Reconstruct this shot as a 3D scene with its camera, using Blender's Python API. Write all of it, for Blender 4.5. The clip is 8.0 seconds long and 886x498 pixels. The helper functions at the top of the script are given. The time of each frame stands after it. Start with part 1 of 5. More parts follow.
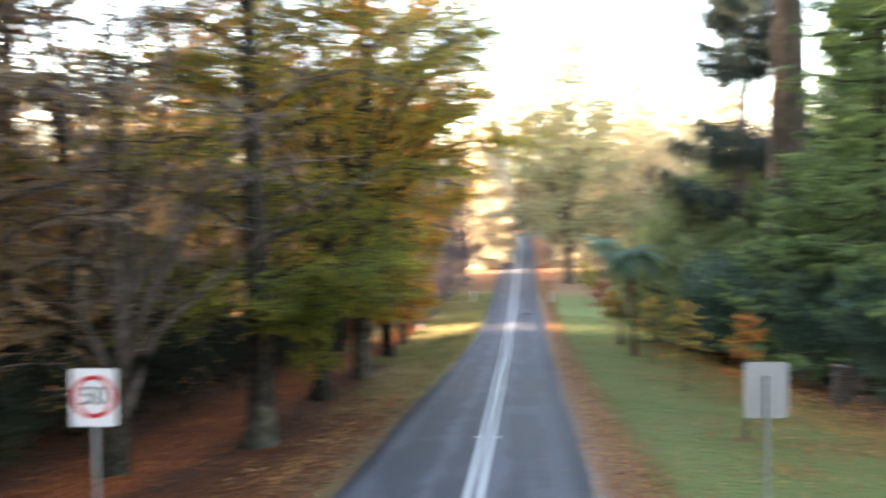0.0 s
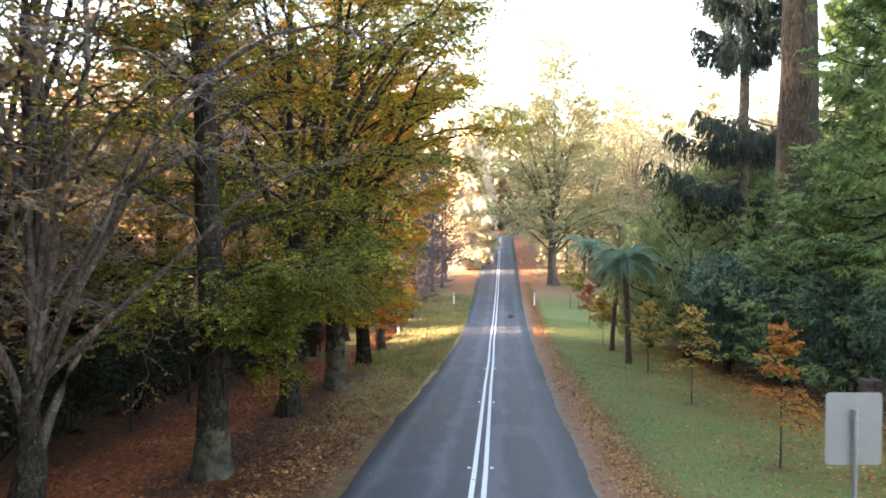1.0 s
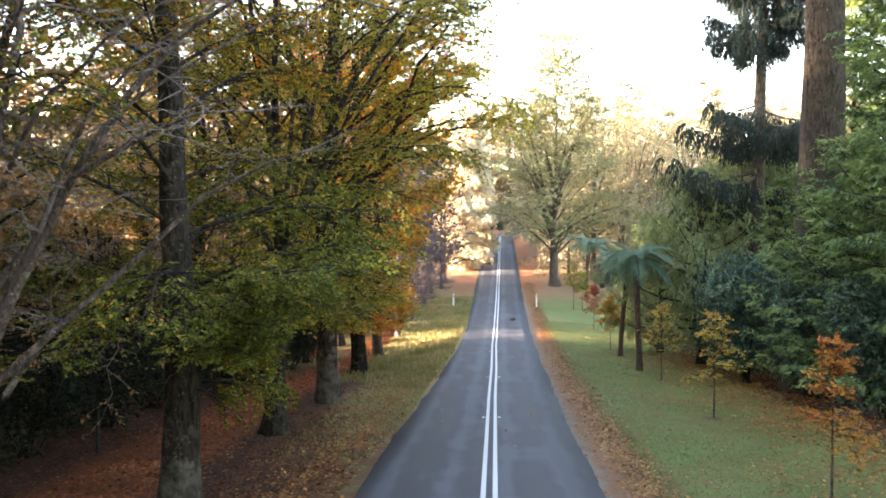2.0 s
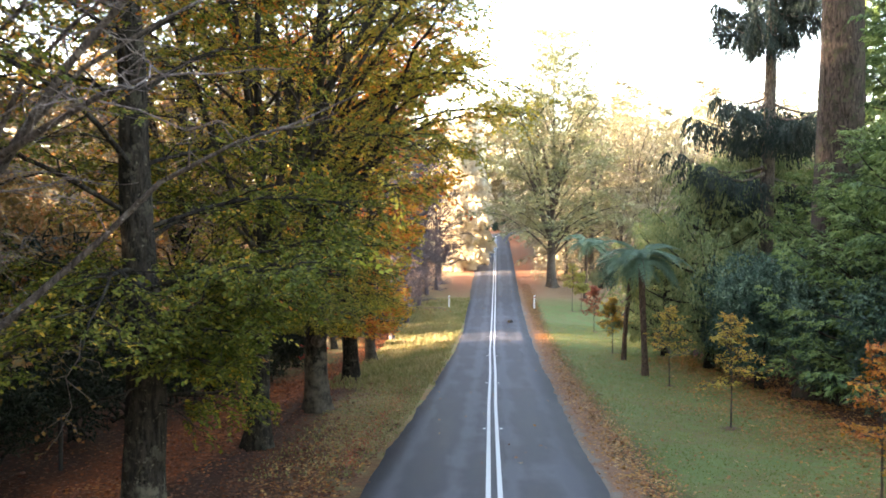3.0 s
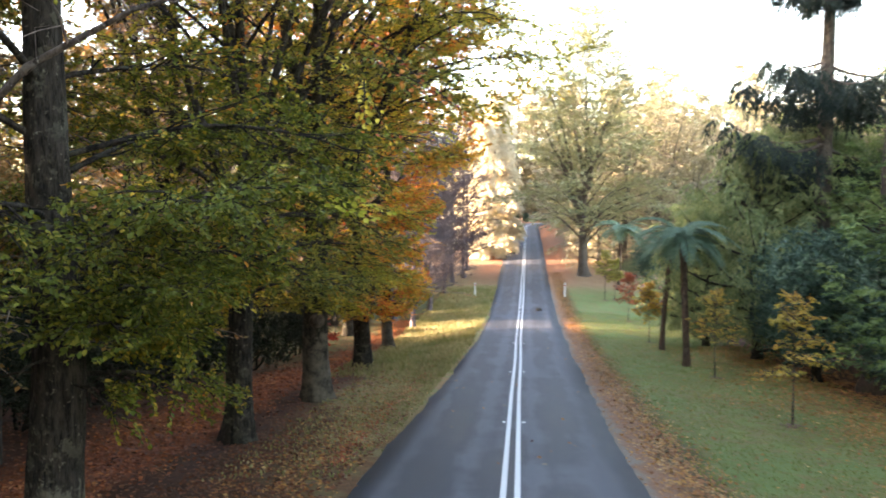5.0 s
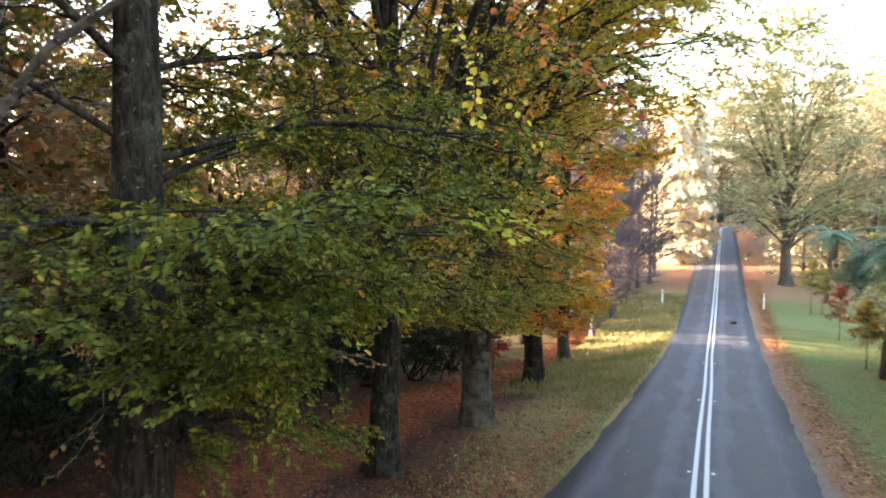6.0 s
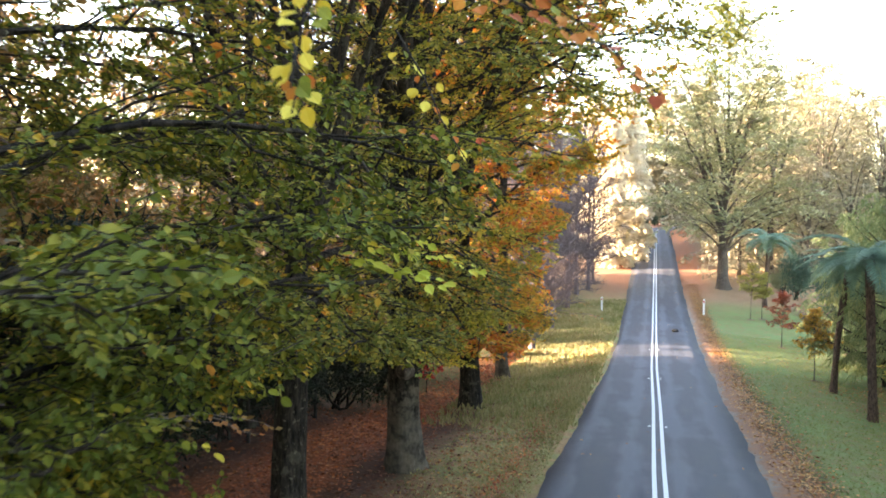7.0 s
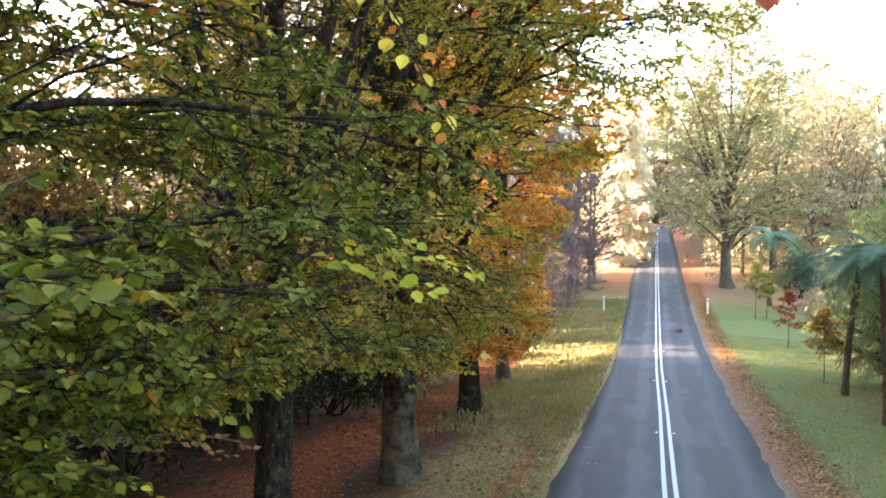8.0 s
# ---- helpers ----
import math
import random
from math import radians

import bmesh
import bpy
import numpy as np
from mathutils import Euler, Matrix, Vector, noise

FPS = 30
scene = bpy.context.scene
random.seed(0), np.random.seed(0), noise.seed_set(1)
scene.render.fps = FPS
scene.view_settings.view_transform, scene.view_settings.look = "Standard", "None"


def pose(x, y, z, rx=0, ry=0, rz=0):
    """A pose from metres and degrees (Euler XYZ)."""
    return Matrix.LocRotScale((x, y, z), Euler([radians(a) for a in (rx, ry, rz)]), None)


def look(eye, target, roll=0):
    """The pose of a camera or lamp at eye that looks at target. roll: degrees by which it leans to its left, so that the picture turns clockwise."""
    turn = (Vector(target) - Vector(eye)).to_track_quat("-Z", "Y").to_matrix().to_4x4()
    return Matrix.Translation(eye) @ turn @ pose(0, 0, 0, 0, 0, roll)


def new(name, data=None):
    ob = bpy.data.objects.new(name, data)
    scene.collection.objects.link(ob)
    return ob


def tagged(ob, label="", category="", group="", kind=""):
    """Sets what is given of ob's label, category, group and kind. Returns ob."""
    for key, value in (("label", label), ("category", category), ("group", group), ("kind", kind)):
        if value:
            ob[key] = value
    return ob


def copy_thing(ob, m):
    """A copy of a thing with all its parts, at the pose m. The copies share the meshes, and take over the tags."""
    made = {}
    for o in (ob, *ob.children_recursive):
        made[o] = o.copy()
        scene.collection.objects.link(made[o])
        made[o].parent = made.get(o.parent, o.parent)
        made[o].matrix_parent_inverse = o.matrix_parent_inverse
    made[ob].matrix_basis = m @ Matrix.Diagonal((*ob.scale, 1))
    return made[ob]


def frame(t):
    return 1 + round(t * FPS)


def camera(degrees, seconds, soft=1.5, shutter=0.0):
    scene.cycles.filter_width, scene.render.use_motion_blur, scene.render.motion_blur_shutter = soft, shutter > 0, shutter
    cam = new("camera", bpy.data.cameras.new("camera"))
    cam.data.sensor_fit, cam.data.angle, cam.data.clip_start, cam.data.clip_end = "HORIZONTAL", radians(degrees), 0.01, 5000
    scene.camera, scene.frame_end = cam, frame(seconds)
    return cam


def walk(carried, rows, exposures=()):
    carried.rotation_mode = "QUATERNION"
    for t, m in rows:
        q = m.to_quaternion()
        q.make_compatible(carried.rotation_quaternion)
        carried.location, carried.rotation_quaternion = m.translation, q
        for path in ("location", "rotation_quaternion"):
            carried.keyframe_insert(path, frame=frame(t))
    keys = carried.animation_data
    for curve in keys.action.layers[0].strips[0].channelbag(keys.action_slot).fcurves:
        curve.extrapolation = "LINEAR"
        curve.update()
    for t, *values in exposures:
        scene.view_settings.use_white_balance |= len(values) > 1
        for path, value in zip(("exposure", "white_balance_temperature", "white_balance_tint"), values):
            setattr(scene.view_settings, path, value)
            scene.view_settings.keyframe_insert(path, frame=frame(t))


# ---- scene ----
# ---------- camera and its walk ----------
cam = camera(55.2, 8.0, soft=1.75, shutter=0.5)
PATH = [
    (0.0, 0.75, 1.23, 4.77, 2.72, -1.63, -0.35),
    (0.0334, 0.74, 1.32, 4.77, 1.74, -1.63, -0.32),
    (0.1, 0.72, 1.50, 4.77, 1.64, -1.63, -0.25),
    (0.2, 0.69, 1.77, 4.76, 1.60, -1.63, -0.18),
    (0.5, 0.59, 2.58, 4.75, 1.45, -1.71, 0.08),
    (1.0, 0.46, 3.99, 4.62, 1.24, -1.60, 0.12),
    (1.5, 0.41, 5.12, 4.64, 1.17, -1.54, 0.06),
    (1.7, 0.39, 5.49, 4.63, 1.15, -1.58, 0.06),
    (2.8, 0.26, 7.35, 4.52, 0.89, -1.66, 0.04),
    (3.0, 0.25, 7.65, 4.48, 0.75, -1.54, 0.04),
    (3.5, 0.35, 8.15, 4.16, 0.75, -1.64, 0.07),
    (4.0, 0.46, 8.63, 3.71, 0.68, -1.70, -0.09),
    (4.2, 0.48, 8.97, 3.69, 0.64, -1.85, 0.00),
    (5.3, 0.60, 11.07, 3.86, 6.03, -2.11, 0.49),
    (5.5, 0.62, 11.47, 3.90, 8.41, -2.16, 0.58),
    (5.7, 0.64, 11.92, 3.94, 9.15, -2.12, 0.83),
    (5.8, 0.65, 12.16, 3.97, 12.76, -2.27, 0.95),
    (5.9, 0.65, 12.41, 4.00, 14.60, -2.22, 1.07),
    (6.0, 0.64, 12.66, 4.02, 15.41, -2.33, 1.19),
    (6.2, 0.59, 13.18, 4.07, 15.89, -2.27, 1.07),
    (6.4, 0.52, 13.71, 4.12, 15.97, -2.25, 0.95),
    (6.5, 0.49, 13.95, 4.15, 13.72, -2.25, 0.89),
    (6.6, 0.46, 14.19, 4.17, 11.39, -2.21, 0.84),
    (6.8, 0.39, 14.63, 4.22, 11.11, -2.08, 0.74),
    (7.0, 0.33, 15.01, 4.25, 11.17, -2.04, 0.64),
    (7.5, 0.22, 15.68, 4.26, 11.14, -2.05, 0.46),
    (8.0, 0.21, 15.91, 4.22, 11.16, -2.09, 0.39),
]
walk(cam, [(t, pose(x, y, z, 90 + pitch, -roll, yaw)) for t, x, y, z, yaw, pitch, roll in PATH], exposures=[(0.0, 4.29, 7450, 22), (4.2, 4.26, 7450, 22), (5.5, 4.31, 7350, 22), (7.0, 4.48, 7250, 20), (8.0, 4.52, 7250, 20)])

# ---------- sky and sun ----------
SUN_TO = Vector((-0.95, -0.20, 0.145)).normalized()
world = bpy.data.worlds.new("sky")
scene.world = world
world.use_nodes = True
wn = world.node_tree.nodes
sky = wn.new("ShaderNodeTexSky")
sky.sky_type = "NISHITA"
sky.sun_disc = False
sky.sun_elevation = math.asin(SUN_TO.z)
sky.sun_rotation = math.atan2(SUN_TO.x, SUN_TO.y)
sky.air_density, sky.dust_density, sky.ozone_density = 1.0, 1.3, 1.0
wn["Background"].inputs["Strength"].default_value = 0.15
world.node_tree.links.new(sky.outputs[0], wn["Background"].inputs["Color"])
sun = new("sun", bpy.data.lights.new("sun", "SUN"))
sun.data.energy, sun.data.angle, sun.data.color = 4.6, radians(1.0), (1.0, 0.85, 0.66)
sun.matrix_world = look(SUN_TO * 200, (0, 0, 0))

# ---------- materials ----------
def mat(name):
    m = bpy.data.materials.new(name)
    m.use_nodes = True
    m.node_tree.nodes.clear()
    out = m.node_tree.nodes.new("ShaderNodeOutputMaterial")
    return m, m.node_tree, out


def node(tree, kind, **vals):
    n = tree.nodes.new(kind)
    for k, v in vals.items():
        n.inputs[k.replace("_", " ")].default_value = v
    return n


def ramp(tree, fac, stops):
    r = tree.nodes.new("ShaderNodeValToRGB")
    e = r.color_ramp.elements
    while len(e) < len(stops):
        e.new(0.5)
    for el, (p, c) in zip(e, stops):
        el.position = p
        el.color = (*c, 1)
    tree.links.new(fac, r.inputs[0])
    return r.outputs[0]


def noise_tex(tree, scale, detail=4.0, rough=0.6, vec=None):
    n = node(tree, "ShaderNodeTexNoise", Scale=scale, Detail=detail, Roughness=rough)
    if vec is None:
        tc = tree.nodes.new("ShaderNodeTexCoord")
        vec = tc.outputs["Object"]
    tree.links.new(vec, n.inputs["Vector"])
    return n.outputs["Fac"]


def mixc(tree, fac, a, b, mode="MIX"):
    m = tree.nodes.new("ShaderNodeMix")
    m.data_type, m.blend_type = "RGBA", mode
    for i, v in ((0, fac), (6, a), (7, b)):
        if isinstance(v, tuple):
            m.inputs[i].default_value = (*v, 1)
        elif isinstance(v, (int, float)):
            m.inputs[i].default_value = v
        else:
            tree.links.new(v, m.inputs[i])
    return m.outputs[2]


def mth(tree, op, a, b=None, clamp=False):
    m = tree.nodes.new("ShaderNodeMath")
    m.operation, m.use_clamp = op, clamp
    for i, v in ((0, a), (1, b)):
        if v is None:
            continue
        if isinstance(v, (int, float)):
            m.inputs[i].default_value = v
        else:
            tree.links.new(v, m.inputs[i])
    return m.outputs[0]


def step(tree, v, lo, hi):
    m = tree.nodes.new("ShaderNodeMapRange")
    m.interpolation_type = "SMOOTHSTEP"
    tree.links.new(v, m.inputs[0])
    m.inputs[1].default_value, m.inputs[2].default_value = lo, hi
    return m.outputs[0]


def finish(m, tree, out, colour, rough=0.8, metal=0.0, height=None, strength=0.4, dist=0.02, spec=0.5):
    b = node(tree, "ShaderNodeBsdfPrincipled", Metallic=metal)
    b.inputs["Specular IOR Level"].default_value = spec
    for key, v in (("Base Color", colour), ("Roughness", rough)):
        if isinstance(v, tuple):
            b.inputs[key].default_value = (*v, 1)
        elif isinstance(v, (int, float)):
            b.inputs[key].default_value = v
        else:
            tree.links.new(v, b.inputs[key])
    if height is not None:
        bump = node(tree, "ShaderNodeBump", Strength=strength, Distance=dist)
        tree.links.new(height, bump.inputs["Height"])
        tree.links.new(bump.outputs[0], b.inputs["Normal"])
    tree.links.new(b.outputs[0], out.inputs[0])
    return m


def leaf_mat(name, stops, clear=0.35, patch=0.45, rough=0.55, zone=0.5, through_tint=(1.0, 0.9, 0.45), turn=None):
    """Leaves: colour differs leaf by leaf and from bough to bough; light comes through."""
    m, t, out = mat(name)
    geo = t.nodes.new("ShaderNodeNewGeometry")
    big = noise_tex(t, zone, 2.0)
    f = mth(t, "ADD", mth(t, "MULTIPLY", geo.outputs["Random Per Island"], 1 - patch), mth(t, "MULTIPLY", step(t, big, 0.3, 0.7), patch))
    if turn:
        tc = t.nodes.new("ShaderNodeTexCoord")
        sep = t.nodes.new("ShaderNodeSeparateXYZ")
        t.links.new(tc.outputs["Object"], sep.inputs[0])
        f = mth(t, "ADD", f, mth(t, "MULTIPLY", step(t, sep.outputs[2], turn[0], turn[1]), turn[2]))
    col = ramp(t, f, stops)
    b = node(t, "ShaderNodeBsdfPrincipled", Roughness=rough)
    b.inputs["Specular IOR Level"].default_value = 0.25
    tr = t.nodes.new("ShaderNodeBsdfTranslucent")
    t.links.new(col, b.inputs["Base Color"])
    t.links.new(mixc(t, 0.5, col, through_tint, "MULTIPLY"), tr.inputs["Color"])
    mx = t.nodes.new("ShaderNodeMixShader")
    mx.inputs[0].default_value = clear
    t.links.new(b.outputs[0], mx.inputs[1])
    t.links.new(tr.outputs[0], mx.inputs[2])
    t.links.new(mx.outputs[0], out.inputs[0])
    return m


def bark_mat(name, dark, light, moss=None, scale=6.0, lichen=None):
    m, t, out = mat(name)
    tc = t.nodes.new("ShaderNodeTexCoord")
    mp = t.nodes.new("ShaderNodeMapping")
    mp.inputs["Scale"].default_value = (1, 1, 0.22)
    t.links.new(tc.outputs["Object"], mp.inputs["Vector"])
    n1 = noise_tex(t, scale * 3, 6, 0.7, mp.outputs[0])
    n2 = noise_tex(t, scale * 0.7, 6, 0.68)
    col = ramp(t, n1, [(0.38, dark), (0.64, light)])
    if moss:
        col = mixc(t, step(t, n2, 0.53, 0.62), col, moss)
        n3 = noise_tex(t, scale * 2.2, 5, 0.72)
        col = mixc(t, mth(t, "MULTIPLY", step(t, n3, 0.60, 0.68), 0.75), col, tuple(min(0.5, c * 2.6 + 0.01) for c in moss))
        n4 = noise_tex(t, scale * 0.35, 3, 0.6)
        col = mixc(t, mth(t, "MULTIPLY", step(t, n4, 0.52, 0.68), 0.6), col, dark)
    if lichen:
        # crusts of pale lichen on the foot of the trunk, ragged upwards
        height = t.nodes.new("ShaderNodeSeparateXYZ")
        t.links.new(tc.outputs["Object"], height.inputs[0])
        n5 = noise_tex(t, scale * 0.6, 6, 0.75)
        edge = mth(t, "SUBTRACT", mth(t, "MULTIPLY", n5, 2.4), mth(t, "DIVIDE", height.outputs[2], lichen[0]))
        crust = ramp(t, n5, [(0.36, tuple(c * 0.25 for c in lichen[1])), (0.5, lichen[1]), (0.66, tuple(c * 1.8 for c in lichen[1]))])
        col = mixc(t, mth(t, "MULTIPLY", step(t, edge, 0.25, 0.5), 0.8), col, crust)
    return finish(m, t, out, col, 0.95, 0, n1, 1.0, 0.045, spec=0.12)


M_BARK = bark_mat("beech_bark", (0.007, 0.0056, 0.0046), (0.046, 0.038, 0.030), (0.074, 0.069, 0.049))
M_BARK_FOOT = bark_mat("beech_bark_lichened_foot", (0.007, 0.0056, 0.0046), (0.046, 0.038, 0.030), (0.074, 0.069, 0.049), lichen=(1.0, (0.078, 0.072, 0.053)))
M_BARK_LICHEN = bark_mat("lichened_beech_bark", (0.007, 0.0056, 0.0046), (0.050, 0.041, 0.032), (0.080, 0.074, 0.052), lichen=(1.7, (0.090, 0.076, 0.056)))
M_BARK_PALE = bark_mat("bare_wood", (0.09, 0.075, 0.065), (0.30, 0.26, 0.23), (0.16, 0.15, 0.13))
M_BARK_GREY = bark_mat("grey_bark", (0.04, 0.033, 0.028), (0.14, 0.115, 0.095), (0.10, 0.095, 0.07))
M_BARK_RED = bark_mat("redwood_bark", (0.012, 0.009, 0.0075), (0.074, 0.056, 0.045), (0.050, 0.053, 0.028), 5.0)
M_BARK_FERN = bark_mat("fern_trunk_fibre", (0.036, 0.023, 0.018), (0.144, 0.099, 0.072), None, 10.0)
M_BARK_STEM = bark_mat("beech_stems", (0.014, 0.011, 0.009), (0.062, 0.050, 0.041), (0.075, 0.070, 0.050))
# Bark and patches paled to stand in for sky light on the bare limbs.
M_LIMB_PALE = bark_mat("paled_limb_bark", (0.034, 0.026, 0.021), (0.16, 0.128, 0.108), (0.20, 0.172, 0.150))
M_TWIG = bark_mat("grey_twigs", (0.10, 0.080, 0.072), (0.27, 0.22, 0.20))
M_TWIG_DARK = bark_mat("purple_grey_twigs", (0.06, 0.047, 0.05), (0.16, 0.13, 0.135))
M_LEAF_BEECH = leaf_mat("beech_leaves", [(0.0, (0.157, 0.173, 0.029)), (0.4, (0.311, 0.287, 0.045)), (0.68, (0.532, 0.414, 0.061)), (0.90, (0.850, 0.552, 0.073)), (1.0, (0.850, 0.299, 0.048))], clear=0.5)
M_LEAF_GREEN = leaf_mat("green_beech_leaves", [(0.0, (0.048, 0.076, 0.010)), (0.5, (0.121, 0.146, 0.021)), (0.8, (0.264, 0.235, 0.033)), (0.92, (0.581, 0.352, 0.041)), (1.0, (0.581, 0.167, 0.026))], patch=0.3, clear=0.45, turn=(4.0, 8.5, 0.22))
M_LEAF_OLIVE = leaf_mat("olive_beech_leaves", [(0.0, (0.080, 0.108, 0.020)), (0.45, (0.193, 0.202, 0.039)), (0.72, (0.347, 0.289, 0.054)), (0.9, (0.670, 0.430, 0.067)), (1.0, (0.721, 0.228, 0.041))], patch=0.35, clear=0.45, turn=(4.5, 9.0, 0.10))
M_LEAF_ORANGE = leaf_mat("orange_beech_leaves", [(0.0, (0.123, 0.136, 0.022)), (0.3, (0.320, 0.246, 0.034)), (0.5, (0.665, 0.370, 0.044)), (0.72, (0.690, 0.209, 0.031)), (1.0, (0.493, 0.074, 0.022))], patch=0.5, clear=0.45)
M_LEAF_WOOD = leaf_mat("woodland_leaves", [(0.0, (0.088, 0.078, 0.026)), (0.45, (0.193, 0.135, 0.045)), (0.75, (0.367, 0.188, 0.064)), (1.0, (0.490, 0.165, 0.056))], clear=0.2)
# Greyed and lifted towards blue: distance haze is put into this leaf colour.
M_LEAF_GOLD_HAZED = leaf_mat("hazed_golden_leaves", [(0.0, (0.149, 0.140, 0.095)), (0.5, (0.232, 0.215, 0.147)), (1.0, (0.344, 0.305, 0.196))], clear=0.2)
# Near-white leaf colour and tint stand in for overexposed sunlight.
M_LEAF_SUN_WHITENED = leaf_mat("sun_whitened_leaves", [(0.0, (0.62, 0.54, 0.38)), (0.5, (0.74, 0.69, 0.55)), (1.0, (0.80, 0.77, 0.68))], clear=0.6, through_tint=(1.0, 0.95, 0.85))
# Yellow-green paled the same way, for haze on the far slope.
M_LEAF_PALE_HAZED = leaf_mat("hazed_yellow_green_leaves", [(0.0, (0.125, 0.158, 0.087)), (0.5, (0.234, 0.253, 0.133)), (1.0, (0.351, 0.325, 0.174))], clear=0.22)
M_LEAF_SHRUB = leaf_mat("dark_shrub_leaves", [(0.0, (0.011, 0.031, 0.022)), (0.55, (0.042, 0.090, 0.060)), (1.0, (0.168, 0.252, 0.168))], clear=0.12, rough=0.5)
# Leaf colour taken down to near black to stand in for deep shade.
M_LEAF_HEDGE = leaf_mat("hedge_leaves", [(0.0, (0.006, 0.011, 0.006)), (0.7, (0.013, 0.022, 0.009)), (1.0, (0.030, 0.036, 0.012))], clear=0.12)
M_NEEDLE = leaf_mat("spruce_needles", [(0.0, (0.0062, 0.0149, 0.0124)), (0.6, (0.0136, 0.0279, 0.0211)), (1.0, (0.0279, 0.0434, 0.0310))], clear=0.1)
M_CYPRESS = leaf_mat("cypress_sprays", [(0.0, (0.010, 0.026, 0.010)), (0.25, (0.045, 0.085, 0.030)), (0.5, (0.115, 0.186, 0.058)), (1.0, (0.225, 0.285, 0.092))], clear=0.2, patch=0.62, zone=0.9)
M_FEATHER = leaf_mat("feathery_cypress_sprays", [(0.0, (0.059, 0.094, 0.039)), (0.5, (0.159, 0.204, 0.084)), (1.0, (0.318, 0.328, 0.139))], clear=0.25)
M_FERN = leaf_mat("fern_fronds", [(0.0, (0.060, 0.112, 0.075)), (0.6, (0.115, 0.195, 0.130)), (1.0, (0.190, 0.270, 0.185))], clear=0.3)
M_DRYGRASS = leaf_mat("dry_grass_blades", [(0.0, (0.13, 0.15, 0.05)), (0.5, (0.25, 0.23, 0.10)), (1.0, (0.38, 0.30, 0.17))], clear=0.35)
M_LITTER_RED = leaf_mat("red_leaf_drift", [(0.0, (0.10, 0.026, 0.010)), (0.5, (0.26, 0.070, 0.022)), (0.8, (0.40, 0.115, 0.032)), (1.0, (0.52, 0.22, 0.07))], clear=0.05, patch=0.3)
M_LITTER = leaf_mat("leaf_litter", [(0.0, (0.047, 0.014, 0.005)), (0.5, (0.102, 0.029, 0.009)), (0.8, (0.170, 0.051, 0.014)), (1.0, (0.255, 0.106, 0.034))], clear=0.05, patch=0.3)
M_FALLEN = leaf_mat("fallen_leaves", [(0.0, (0.14, 0.050, 0.017)), (0.45, (0.28, 0.11, 0.030)), (0.8, (0.40, 0.20, 0.055)), (1.0, (0.52, 0.36, 0.15))], clear=0.1, patch=0.2)


def plain(name, colour, rough=0.6, metal=0.0, grain=0.12, scale=25.0):
    m, t, out = mat(name)
    n = noise_tex(t, scale, 5)
    n2 = noise_tex(t, scale * 0.15, 3)
    lo = tuple(c * (1 - grain) for c in colour)
    hi = tuple(min(1, c * (1 + grain)) for c in colour)
    col = mixc(t, n2, ramp(t, n, [(0.3, lo), (0.7, hi)]), tuple(c * (1 - grain * 0.7) for c in colour))
    return finish(m, t, out, col, rough, metal, n, 0.08, 0.005)


M_SIGN_WHITE = plain("white_sign_face", (0.78, 0.79, 0.80), 0.4, 0, 0.05)
M_SIGN_RED = plain("red_sign_ring", (0.60, 0.02, 0.03), 0.4, 0, 0.06)
M_SIGN_BLACK = plain("black_sign_numerals", (0.012, 0.012, 0.014), 0.4, 0, 0.1)
M_ALU = plain("dull_aluminium", (0.30, 0.305, 0.32), 0.6, 0.3, 0.12, 9.0)
M_STEEL = plain("galvanised_steel", (0.36, 0.38, 0.40), 0.45, 0.7, 0.2, 18.0)
M_POST = plain("white_post_plastic", (0.75, 0.74, 0.70), 0.5, 0, 0.1)
M_REFLECT = plain("red_reflector", (0.5, 0.03, 0.02), 0.25)
M_FENCE = plain("weathered_fence_wood", (0.018, 0.015, 0.012), 0.9, 0, 0.3, 12.0)
M_STONE = plain("dark_stone", (0.070, 0.054, 0.042), 0.85, 0, 0.35, 8.0)

# ---------- lie of the land ----------
ROAD_W = 4.2
PROFILE_Y = (-400, -60, -20, 0, 10, 19, 26, 32, 40, 49, 55, 62, 70, 80, 89, 103, 117, 145, 165, 185, 260, 600, 3000)
PROFILE_Z = (3.0, 2.2, 1.7, 1.25, 0.85, 0.26, -0.32, -0.74, -1.18, -1.55, -1.75, -1.78, -1.60, -1.20, -0.78, 0.10, 0.95, 2.40, 3.20, 3.5, 4.0, 6.0, 6.0)
_ys = np.arange(-400, 700, 1.0)
_zs = np.convolve(np.pad(np.interp(_ys, PROFILE_Y, PROFILE_Z), 4, mode="edge"), np.ones(9) / 9, "valid")


def road_z(y):
    return np.interp(y, _ys, _zs)


def road_x(y):
    y = np.asarray(y, float)
    bend = np.clip(y - 150, 0, None)
    return 0.58 + 0.0505 * (y - 19) + 0.011 * np.clip(bend, 0, 60) ** 2 + np.clip(bend - 60, 0, None) * 1.3


def lateral(x, y):
    return x - (0.58 + 0.0505 * (np.asarray(y, float) - 19))


